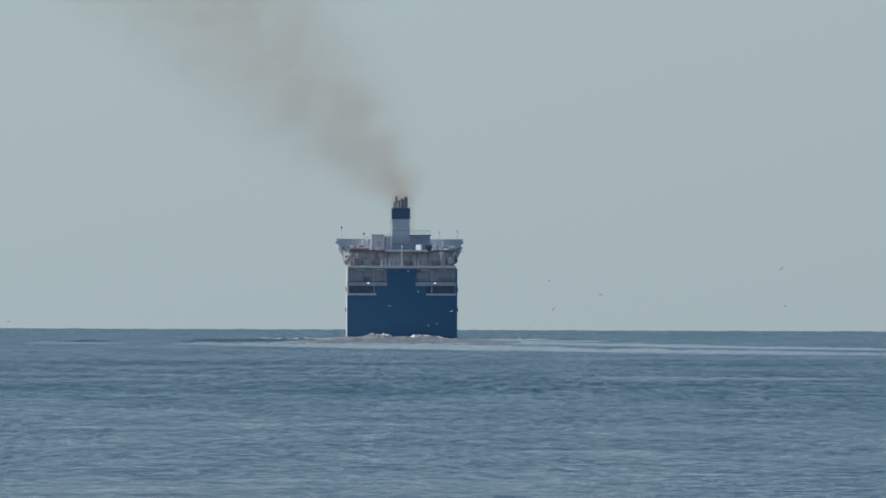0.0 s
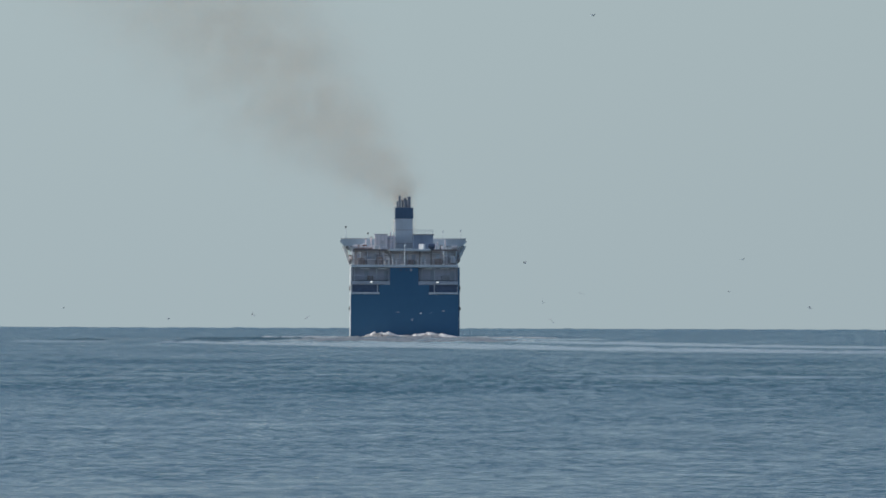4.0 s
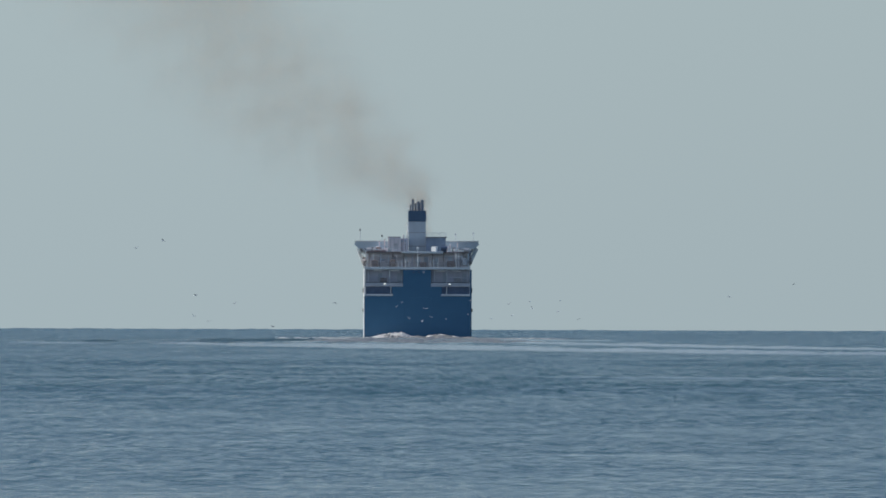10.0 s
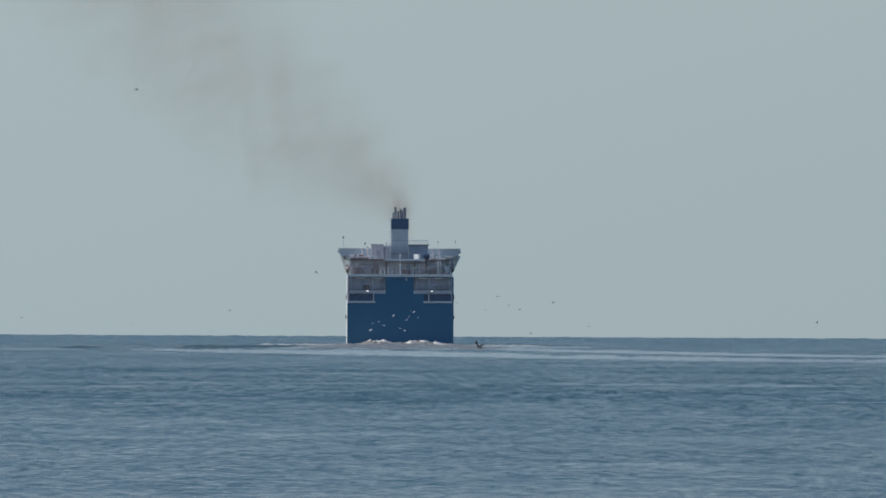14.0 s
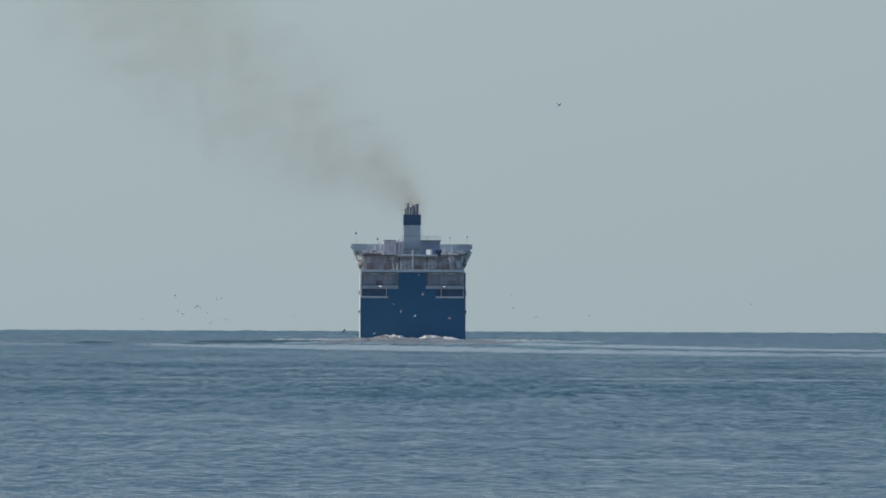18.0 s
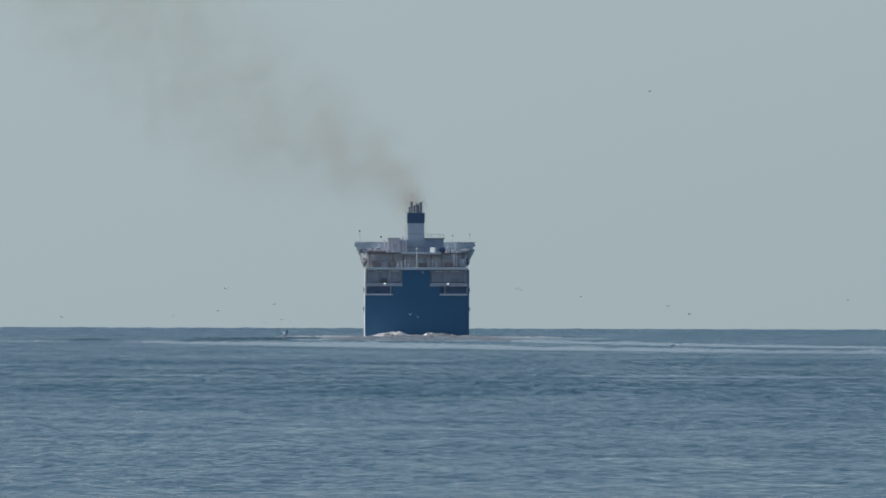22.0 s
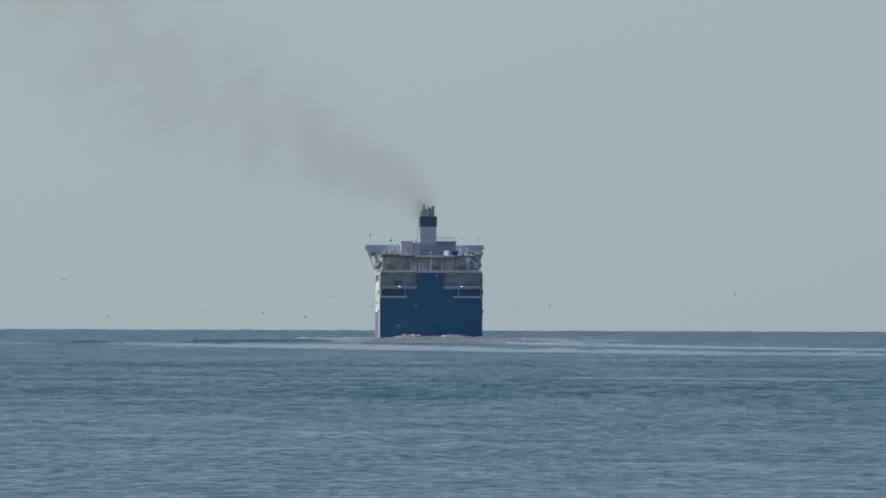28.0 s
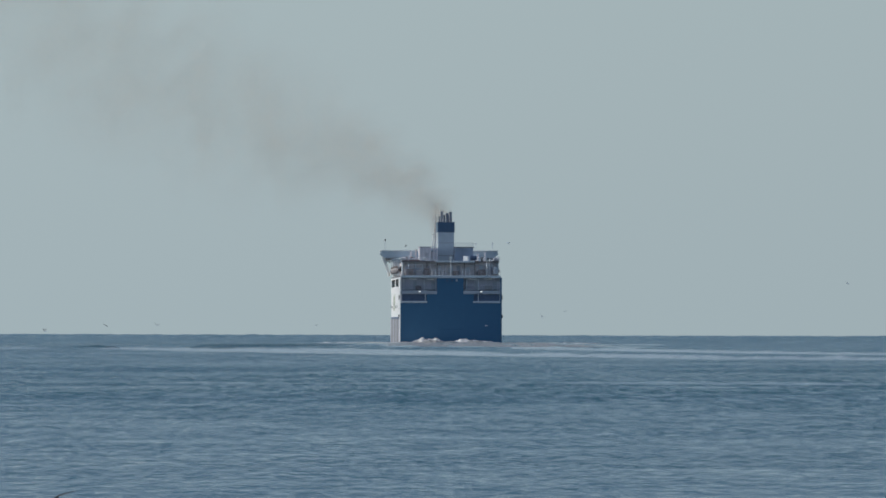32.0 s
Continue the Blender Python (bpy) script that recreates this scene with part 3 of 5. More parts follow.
for x in (-11.2, -6.3, -3.6, 3.8, 6.6, 11.3):
    part("promenade_pillar", tube((x, 0.2, 12.46), (x, 0.2, 15.4), 0.09), GREY_WHITE, ferry)
for x in (-9.0, -5.0, 5.2, 8.9):
    part("strip_lamp", box(x - 0.95, x + 0.95, -0.05, 0.25, 15.0, 15.2, 0.03), WHITE, ferry)
part("deck_hatch", box(-8.4, -7.0, 0.5, 1.15, 12.6, 13.6, 0.05), RUST, ferry)
part("deck_locker", box(8.2, 10.0, 0.5, 1.15, 12.6, 13.7, 0.05), SHADE_GREY, ferry)
part("upper_deck_edge", box(-11.95, 11.95, -0.5, 1.0, 15.4, 16.0, 0.05), GREY_WHITE, ferry, "weathered white edge of the upper deck")
part("upper_deck", deck_plate(15.98, 0.9, 128, 0.3, 0.1), DECK_GREY, ferry)
for x in (-0.9, 0.3, 1.4):
    part("fairlead", box(x - 0.25, x + 0.25, -0.56, -0.44, 14.6, 15.1, 0.05), BAND_GREY if x > 1 else DARK_BLUE, ferry)

# upper deck: recessed after wall, posts, rust-brown gear, boats along the sides
part("after_wall", box(-10.9, 11.1, 5.0, 5.3, 16.0, 19.2), WARM_GREY, ferry, "shaded grey after wall of the lounge")
lounge = part("lounge", box(-11.3, 11.3, 15.0, 100, 16.0, 19.2), HOUSE_GREY, ferry, "stained white deckhouse")
for side in (-1, 1):
    for i in range(20):
        y = 18 + 4.1 * i
        part("lounge_window", box(side * 11.32 - 0.04, side * 11.32 + 0.04, y, y + 2.2, 17.1, 18.3, 0.02), GLASS, lounge, "dark deckhouse window")
part("boat_deck_edge", box(-3.6, 5.8, 3.0, 9.4, 19.02, 19.5, 0.06), GREY_WHITE, ferry, "weathered white overhanging deck edge")
part("boat_deck", box(-11.6, 11.8, 4.2, 100, 19.2, 19.42), DECK_GREY, ferry)
railing(ferry, (-11.8, 0.2, 16.0), (11.8, 0.2, 16.0), 1.1, 1.5, SHADE_GREY)
for x in (-11.4, -8.4, -5.6, -3.1, 3.4, 5.9, 8.6, 10.0, 11.5):
    part("upper_pillar", tube((x, 4.4, 16.0), (x, 4.4, 19.2), 0.10), GREY_WHITE if abs(x) > 6 else RUST, ferry)
for i, x in enumerate((-4.4, -3.6, -2.7, -1.9, 2.9, 3.6, 4.5)):
    part("vent_post", tube((x, 2.6, 16.0), (x, 2.6, 17.0 + 0.2 * (i % 3)), 0.14, 0.12), WHITE, ferry)
    part("vent_head", box(x - 0.21, x + 0.21, 2.35, 2.85, 16.95 + 0.2 * (i % 3), 17.22 + 0.2 * (i % 3), 0.05), GREY_WHITE, ferry)
for x0, x1, z1, mt in ((-10.6, -8.9, 17.5, RUST), (-8.4, -6.7, 17.2, SHADE_GREY), (-6.2, -5.0, 17.7, RUST), (6.6, 8.3, 17.4, RUST), (8.8, 9.7, 17.9, SHADE_GREY), (0.6, 2.0, 17.1, RUST)):
    part("deck_chest", box(x0, x1, 3.2, 4.6, 16.0, z1, 0.07), mt, ferry)
part("flagpole", tube((0.0, 0.1, 15.9), (0.0, -0.3, 20.6), 0.11, 0.07), WHITE, ferry, "white ensign staff")
part("flagpole_lamp", box(-0.27, 0.27, -0.55, -0.05, 19.9, 20.4, 0.08), WHITE, ferry)
# raft canisters at the quarters, lifeboats in their davits further forward, outside the deckhouse
for side in (-1, 1):
    for i in range(3):
        bm = tube((side * 11.1 - 0.6, 6.5 + 1.2 * i, 19.86), (side * 11.1 + 0.6, 6.5 + 1.2 * i, 19.86), 0.42, sides=12)
        part("raft_canister", bm, WARM_GREY, ferry)
    for y in (32, 48, 64, 80):
        bm = bmesh.new()
        bmesh.ops.create_uvsphere(bm, u_segments=16, v_segments=10, radius=1.0, matrix=Matrix.Translation((side * 12.0, y, 17.4)) @ Matrix.Diagonal((0.7, 4.4, 0.85, 1)))
        for v in bm.verts:
            if v.co.z > 17.9:
                v.co.z = 17.9 + (v.co.z - 17.9) * 0.6
        boat = part("lifeboat", bm, BOAT_GREY, ferry, "sooty grey enclosed lifeboat")
        part("boat_cover", box(side * 12.0 - 0.55, side * 12.0 + 0.55, y - 2.6, y + 2.6, 18.0, 18.35, 0.12), RUST, boat, "brown canvas boat cover")
        part("grab_rail", tube((side * 12.7, y - 2.0, 17.4), (side * 12.7, y + 2.0, 17.4), 0.06, sides=6), SHADE_GREY, boat)
        for dy in (-3.4, 3.4):
            davit = part("davit", box(side * 11.75 - 0.16, side * 11.75 + 0.16, y + dy - 0.2, y + dy + 0.2, 15.98, 19.9, 0.05), GREY_WHITE, ferry)
            part("davit_arm", tube((side * 11.75, y + dy, 19.8), (side * 12.5, y + dy, 20.2), 0.16, 0.13), GREY_WHITE, davit)
            part("fall_wire", tube((side * 12.45, y + dy, 20.15), (side * 12.3, y + dy, 18.3), 0.04, sides=5), STEEL, davit)

# funnel, its houses and the mast
FUNNEL_Y = 42.0
BY_AFT = 106.2                                        # just aft of the bridge
funnel = part("funnel", prism([(-1.95, 16.1), (2.0, 16.1), (1.98, 26.7), (-1.93, 26.7)], FUNNEL_Y - 0.02, FUNNEL_Y + 0.2), GREY_WHITE, ferry, "pale grey funnel with a dark blue top")
part("casing_side", box(-1.95, -1.75, FUNNEL_Y + 0.2, FUNNEL_Y + 14, 16.1, 26.7), GREY_WHITE, funnel)
part("casing_side", box(1.78, 1.98, FUNNEL_Y + 0.2, FUNNEL_Y + 14, 16.1, 26.7), GREY_WHITE, funnel)
part("casing_front", box(-1.95, 1.98, FUNNEL_Y + 14, FUNNEL_Y + 14.2, 16.1, 26.7), GREY_WHITE, funnel)
for seam in (20.9, 24.0):
    part("seam", box(-1.98, 2.03, FUNNEL_Y - 0.05, FUNNEL_Y - 0.02, seam, seam + 0.12), SHADE_GREY, funnel)
for a, b, c, d in ((-2.05, 2.1, -0.10, 0.15), (-2.05, 2.1, 14.05, 14.3)):
    part("funnel_top", box(a, b, FUNNEL_Y + c, FUNNEL_Y + d, 26.6, 29.05, 0.04), DARK_BLUE, funnel, "dark blue top band")
for x in (-1.95, 1.98):
    part("funnel_top", box(x - 0.1, x + 0.12, FUNNEL_Y + 0.15, FUNNEL_Y + 14.05, 26.6, 29.05), DARK_BLUE, funnel, "dark blue top band")
for x, y, top, r in ((-1.5, 3.4, 30.5, 0.20), (-1.0, 1.6, 31.7, 0.27), (-0.35, 4.0, 30.8, 0.26), (0.25, 2.0, 31.2, 0.28), (0.7, 4.2, 30.9, 0.22), (1.15, 2.6, 31.55, 0.36)):
    pipe = part("exhaust_pipe", tube((x, FUNNEL_Y + y, 24), (x, FUNNEL_Y + y, top), r, sides=12), STEEL, funnel, "sooty blue-grey exhaust pipe")
    part("pipe_collar", tube((x, FUNNEL_Y + y, top - 0.3), (x, FUNNEL_Y + y, top - 0.1), r + 0.06, sides=12), STEEL, pipe)
part("fan_house", box(2.02, 6.6, FUNNEL_Y - 2, FUNNEL_Y + 7, 19.4, 22.9, 0.08), paint("fan_house_blue", (0.30, 0.36, 0.45), 0.5, streak=0.3), ferry, "blue-grey fan house beside the funnel")
part("roof_lip", box(1.9, 6.85, FUNNEL_Y - 2.2, FUNNEL_Y + 7.2, 22.92, 23.12, 0.04), SHADE_GREY, ferry)
railing(ferry, (2.1, FUNNEL_Y - 2, 23.12), (6.6, FUNNEL_Y - 2, 23.12), 0.9, 1.3, GREY_WHITE)
part("stair_house", box(-6.7, -3.8, FUNNEL_Y - 9, FUNNEL_Y, 19.4, 22.9, 0.08), HOUSE_GREY, ferry, "stained white stair house")
for x in (-6.1, -5.3, -4.4):
    part("house_stiffener", box(x - 0.06, x + 0.06, FUNNEL_Y - 9.1, FUNNEL_Y - 9.0, 19.5, 22.8), WARM_GREY, ferry)
part("house_door", box(-5.15, -4.5, FUNNEL_Y - 9.12, FUNNEL_Y - 9.02, 19.5, 21.5), WARM_GREY, ferry)
part("stair_roof", box(-6.8, -3.7, FUNNEL_Y - 9.15, FUNNEL_Y + 0.15, 22.92, 23.08, 0.03), WARM_GREY, ferry)
part("casing_annex", box(-3.78, -2.0, FUNNEL_Y - 1.5, FUNNEL_Y + 4, 19.4, 22.75, 0.06), HOUSE_GREY, ferry, "stained white annex against the funnel")
part("vent_tower", box(-3.6, -2.5, FUNNEL_Y - 6, FUNNEL_Y - 3, 19.4, 21.9, 0.08), HOUSE_GREY, ferry, "white vent tower")
part("vent_tower_cap", box(-3.75, -2.35, FUNNEL_Y - 6.2, FUNNEL_Y - 2.8, 21.9, 22.3, 0.05), GREY_WHITE, ferry)
locker = box(-0.7, 0.7, -0.3, 0.3, 0.0, 1.2, 0.05)
bmesh.ops.transform(locker, matrix=pose(3.85, 5.4, 19.43, 0, 0, -38), verts=locker.verts)
part("white_locker", locker, WHITE, ferry, "small bright white locker")
for i, x in enumerate((-9.8, -9.2, -7.4, 7.0, 8.5)):
    part("mushroom_vent", tube((x, 30 + 4 * (i % 3), 19.4), (x, 30 + 4 * (i % 3), 20.3 + 0.3 * (i % 2)), 0.2), HOUSE_GREY, ferry)
    part("vent_cap", tube((x, 30 + 4 * (i % 3), 20.3 + 0.3 * (i % 2)), (x, 30 + 4 * (i % 3), 20.6 + 0.3 * (i % 2)), 0.4, 0.2, 12), HOUSE_GREY if i % 2 else RUST, ferry)
part("rescue_gear_crate", box(-10.4, -8.4, 26, 28, 19.43, 20.6, 0.05), ORANGE, ferry, "faded orange rescue gear")
part("winch", box(5.6, 6.7, 24, 26, 19.43, 20.5, 0.2), MOOR_DARK, ferry, "dark blue deck winch")
part("winch_drum", tube((5.4, 23.6, 20.35), (6.9, 23.6, 20.35), 0.5, sides=14), MOOR_DARK, ferry)
part("cable_reel", tube((8.0, 24.5, 20.0), (8.7, 24.5, 20.0), 0.55, sides=14), DECK_GREY, ferry)
# gear on the starboard quarter, dark strips under the bridge wings, faded red coaming to port
for x in (8.75, 9.3):
    part("crane_post", tube((x, 3.3, 16.0), (x, 3.3, 19.1), 0.11, sides=8), WHITE, ferry, "white-painted slim crane post")
part("crane_brace", tube((8.75, 3.3, 18.2), (9.3, 3.3, 17.2), 0.05, sides=6), WHITE, ferry)
part("liferaft_cradle", box(10.25, 11.2, 3.0, 4.3, 16.35, 17.9, 0.12), GREY_WHITE, ferry, "pale grey covered liferaft")
part("cradle_strap", box(10.66, 10.78, 2.95, 4.35, 16.33, 17.94), SHADE_GREY, ferry)
# dark box added where only shade falls below each wing
for x0, x1 in ((-13.3, -10.3), (10.2, 13.5)):
    part("wing_shade_strip", box(x0, x1, BY_AFT, BY_AFT + 1.6, 20.25, 20.88, 0.04), DECK_GREY, ferry, "dark strip standing in for the shadow under the bridge wing")
    for k in range(3):
        x = x0 + 0.5 + k * (x1 - x0 - 1.0) / 2
        part("underside_bracket", box(x - 0.06, x + 0.06, BY_AFT - 0.12, BY_AFT, 19.9, 20.85), SHADE_GREY, ferry)
part("hatch_coaming", box(-11.3, -7.2, 6.2, 7.4, 19.43, 19.82, 0.05), FADED_RED, ferry, "faded red hatch coaming")
for x, w, h in ((-10.7, 0.35, 0.75), (-9.7, 0.25, 1.05), (-8.9, 0.45, 0.6), (-7.8, 0.3, 0.9)):
    part("gear_box", box(x - w, x + w, 8.0, 8.9, 19.43, 19.43 + h, 0.05), FADED_RED if w > 0.32 else HOUSE_GREY, ferry)
for x0, x1 in ((-11.6, -3.7), (5.9, 11.8)):
    part("deck_trim", box(x0, x1, 4.08, 4.2, 19.12, 19.34), RUST, ferry, "rusty brown deck trim")
railing(ferry, (-11.6, 4.3, 19.42), (-3.8, 4.3, 19.42), 1.0, 1.6, GREY_WHITE)
railing(ferry, (7.1, 4.3, 19.42), (11.8, 4.3, 19.42), 1.0, 1.6, GREY_WHITE)
# lattice mast ahead of the funnel
mast_x, mast_y = -1.6, 84.0
mast = part("mast", tube((mast_x, mast_y, 22), (mast_x + 0.2, mast_y, 31.2), 0.28, 0.14), WHITE, ferry, "white radar mast")
part("mast_leg", tube((mast_x - 0.9, mast_y - 1.5, 22), (mast_x + 0.1, mast_y, 29), 0.14), WHITE, mast)
part("yard", tube((mast_x - 0.8, mast_y, 30.0), (mast_x + 0.8, mast_y, 30.0), 0.09), WHITE, mast)
part("radar", box(mast_x - 0.9, mast_x + 0.4, mast_y - 0.9, mast_y - 0.75, 26.4, 26.62, 0.05), WHITE, mast)
part("mast_platform", box(mast_x - 0.6, mast_x + 0.4, mast_y - 0.8, mast_y + 0.6, 25.8, 25.88), WHITE, mast)
part("mast_platform", box(mast_x - 0.6, mast_x + 0.4, mast_y - 0.8, mast_y + 0.6, 23.3, 23.38), WHITE, mast)
for k in range(7):
    z = 22.5 + k * 1.0
    part("mast_brace", tube((mast_x - 0.85 + 0.12 * k, mast_y - 1.4 + 0.2 * k, z), (mast_x + 0.05, mast_y, z + 0.9), 0.05, sides=5), WHITE, mast)

# bridge with its wings, well forward, on raking struts
BY = 108.0
part("bridge_front", box(-11.3, 11.5, 100, BY + 8, 15.98, 20.6), WHITE, ferry, "white forward deckhouse")
bridge = part("bridge", prism([(-14.7, 21.9), (-14.3, 22.55), (14.6, 22.55), (15.0, 21.9), (14.0, 20.9), (-13.6, 20.9)], BY, BY + 9), BRIDGE_GREY, ferry, "pale grey bridge with open wings")
part("bridge_roof", box(-14.6, 14.9, BY - 0.3, BY + 9.3, 22.57, 22.75, 0.04), WHITE, bridge)
for sx, x_out, x_in in ((-1, -13.9, -12.2), (1, 14.5, 12.4)):
    part("wing_strut", tube((x_out, BY + 1, 21.0), (x_in, BY + 1, 16.6), 0.36), WHITE, bridge, "white raking wing strut")
    part("wing_strut", tube((x_out * 0.97, BY + 5, 21.0), (x_in, BY + 5, 16.3), 0.3), WHITE, bridge, "white raking wing strut")
    part("wing_knee", tube((x_in * 0.99, BY + 1, 19.6), (x_out * 0.92, BY + 1, 20.9), 0.14), RUST, bridge)
for x, top, r in ((-13.3, 25.6, 0.07), (-8.1, 24.2, 0.06), (13.6, 24.8, 0.05), (9.4, 24.6, 0.04)):
    ant = part("antenna", tube((x, BY + 3, 22.7), (x, BY + 3, top), r), GREY_WHITE, ferry)
    part("antenna_head", box(x - 0.16, x + 0.16, BY + 2.8, BY + 3.2, top - 0.5, top - 0.1, 0.04), BLACK if x < 0 else GREY_WHITE, ant)
# a walkway under the wings
for x0, x1 in ((-13.7, -11.6), (11.8, 14.3)):
    part("wing_walkway", box(x0, x1, BY + 0.5, BY + 2.0, 19.9, 20.05), GREY_WHITE, bridge)
    part("wing_gear", box((x0 + x1) / 2 - 0.35, (x0 + x1) / 2 + 0.3, BY + 0.6, BY + 1.6, 20.06, 20.5, 0.05), SHADE_GREY, bridge)

# open after deck: awning posts, pipes under the boat deck, lockers and loose gear
gear = random.Random(19)
for side in (-1, 1):
    for y in (5.2, 7.4, 9.6, 11.8, 14.0):
        part("side_pillar", tube((side * 11.35, y, 16.0), (side * 11.35, y, 19.2), 0.12), WHITE if y < 12 else GREY_WHITE, ferry)
    part("side_screen", box(side * 11.3 - 0.05, side * 11.3 + 0.05, 5.3, 14.8, 16.0, 16.9), GREY_WHITE, ferry, "low white bulwark beside the after deck")
    for y in (6.2, 8.6, 11.0):
        part("raft_cradle", box(side * 10.3 - 0.6, side * 10.3 + 0.6, y, y + 1.3, 16.0, 17.0 + gear.uniform(0, 0.9), 0.06), gear.choice((WARM_GREY, WARM_GREY, SHADE_GREY)), ferry)
for i in range(12):
    x = -10.3 + i * 1.85 + gear.uniform(-0.3, 0.3)
    part("awning_post", tube((x, 3.7, 16.0), (x + gear.uniform(-0.1, 0.1), 3.7, gear.uniform(17.8, 19.1)), gear.uniform(0.05, 0.10), sides=6), gear.choice((GREY_WHITE, WARM_GREY, WARM_GREY, PLATE_GREY)), ferry)
for z, x0, x1 in ((18.55, -10.9, 10.9), (18.25, -10.2, -3.0), (18.35, 4.2, 10.6), (17.7, -9.4, -5.6)):
    part("deckhead_pipe", tube((x0, 4.6, z), (x1, 4.6, z), 0.07, sides=6), gear.choice((WARM_GREY, GREY_WHITE)), ferry)
for i in range(9):
    x = -10.0 + i * 2.45 + gear.uniform(-0.5, 0.5)
    part("wall_cabinet", box(x - gear.uniform(0.25, 0.6), x + 0.4, 4.84, 4.98, 16.2 + gear.uniform(0, 0.7), 17.6 + gear.uniform(0, 0.9), 0.03), gear.choice((PLATE_GREY, BAND_GREY, GREY_WHITE, PLATE_GREY)), ferry)
for i in range(15):
    x = (-11.0 + i * 0.56) if i < 12 else (7.2 + (i - 12) * 1.3)
    h = gear.uniform(0.35, 1.2)
    part("deck_box", box(x - gear.uniform(0.15, 0.35), x + gear.uniform(0.12, 0.35), 7.0 + gear.uniform(0, 6), 14.0, 19.43, 19.43 + h, 0.05), gear.choice((HOUSE_GREY, GREY_WHITE, WARM_GREY, HOUSE_GREY, GREY_WHITE)), ferry)
for x, top in ((-8.7, 21.9), (-7.5, 22.3), (-3.1, 23.3), (-2.4, 22.7), (7.6, 21.2), (9.3, 21.6)):
    tank = part("slender_tank", tube((x, 34, 19.43), (x, 34, top), 0.2, 0.17, 10), HOUSE_GREY, ferry)
    part("tank_cap", tube((x, 34, top), (x, 34, top + 0.16), 0.26, 0.12, 10), RUST if x < -7 else WARM_GREY, tank)
for x in (-8.05, -2.75):
    part("pipe_rack", box(x - 0.5, x + 0.5, 34.2, 34.3, 21.2, 21.32), WARM_GREY, ferry)


# ---- churned water under the stern, carried along by the ferry ----
def froth(name, humps, material, seed, depth):
    """Lumpy mounds of broken water: (x, half width, height)."""
    bm = bmesh.new()
    xs = np.arange(-18.0, 18.01, 0.3)
    ys = np.arange(-depth, 0.01, 0.6)
    grid = []
    for y in ys:
        row = []
        for x in xs:
            h = max(hh * math.exp(-((x - c) / w) ** 2) for c, w, hh in humps) * math.exp(-((y + 4) / (depth * 0.36)) ** 2)
            n = noise.fractal(Vector((x * 0.8, y * 0.5, seed)), 0.8, 2.0, 4)
            m = noise.fractal(Vector((x * 2.6, y * 1.4, seed + 9)), 0.8, 2.0, 3)
            row.append(bm.verts.new((x, y, h * (0.85 + 0.34 * n + 0.17 * m) - 0.16 + 0.06 * m)))
        grid.append(row)
    for a, b in zip(grid, grid[1:]):
        for i in range(len(a) - 1):
            bm.faces.new((a[i], a[i + 1], b[i + 1], b[i]))
    return part(name, bm, material)


wash = tagged(new("propeller_wash"), "brownish white churned water under the stern", "wash", kind="stuff")
froth_a = froth("froth", [(-4.6, 2.8, 1.5), (-7.4, 2.6, 0.9), (5.2, 3.2, 1.1), (8.0, 2.4, 0.75), (-1.5, 2.0, 0.7)], FOAM, 1.3, 13)
froth_b = froth("froth", [(-5.4, 4.2, 1.15), (5.2, 4.0, 1.0), (0.0, 6.0, 0.7), (-11.5, 3.0, 0.45), (11.5, 3.0, 0.4)], MUD_FOAM, 6.7, 26)
froth_c = froth("froth", [(-6.2, 2.2, 1.25), (-3.2, 1.6, 1.2), (3.3, 2.2, 1.15), (8.4, 1.6, 0.7)], FOAM, 12.1, 11)
for ob in (froth_a, froth_b, froth_c):
    ob.parent = wash


def stirred_water(name, material, seed, reach_x, near, far, height):
    """Broken, lumpy patches of stirred-up water behind the stern, highest in the middle."""
    xs = np.arange(-reach_x, reach_x + 0.01, 0.45)
    ys = np.arange(-far, -near + 0.01, 5.0)
    verts, faces = [], []
    for y in ys:
        for x in xs:
            side = max(0.0, 1 - (abs(x) / reach_x) ** 3)
            along = min(1.0, (y + far) / (0.35 * (far - near)), (-near - y) / 8 + 0.4)
            n = noise.fractal(Vector((x * 0.16, y * 0.011, seed)), 0.8, 2.0, 4)
            m = noise.fractal(Vector((x * 0.9, y * 0.09, seed + 5)), 0.9, 2.0, 3)
            verts.append((x, y, height * side * along * (0.30 + 0.75 * n + 0.4 * m) - 0.12))
    w = len(xs)
    for i in range(len(ys) - 1):
        for j in range(w - 1):
            a = i * w + j
            faces.append((a, a + 1, a + w + 1, a + w))
    me = bpy.data.meshes.new(name)
    me.from_pydata(verts, [], faces)
    me.materials.append(material)
    return new(name, me)


muddy = tagged(stirred_water("muddy_wake", MUDDY, 3.1, 25, 4, 560, 0.66), "muddy brown stirred water behind the stern", "wake", kind="stuff")
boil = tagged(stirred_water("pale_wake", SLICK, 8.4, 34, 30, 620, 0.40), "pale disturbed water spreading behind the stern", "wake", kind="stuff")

foam_streaks = []
for k, line in enumerate(([(-33, -30, 5), (-24, -42, 14), (-13, -40, 7)], [(13, -40, 7), (22, -55, 16), (34, -60, 8)], [(-24, -105, 6), (-17, -112, 12), (-8, -112, 6)], [(-27, -190, 15), (-18, -215, 45), (-6, -225, 15)], [(10, -200, 20), (24, -220, 50), (40, -240, 20)])):
    foam_streaks.append(tagged(ribbon("foam_streak", line, PALE_FOAM if k < 3 else SLICK, 51 + k, lift=0.24, step=0.4, across=11, patchy=0.3, rough_edge=1.2),
                               "pale streak of foam drifting off the wake", "wake", group="foam streaks behind the ferry", kind="stuff"))


# ---- smoke: drifts of soot specks that leave the funnel end on and turn across the wind as they spread ----
DRIFT = 22.0                                          # half a drift's length


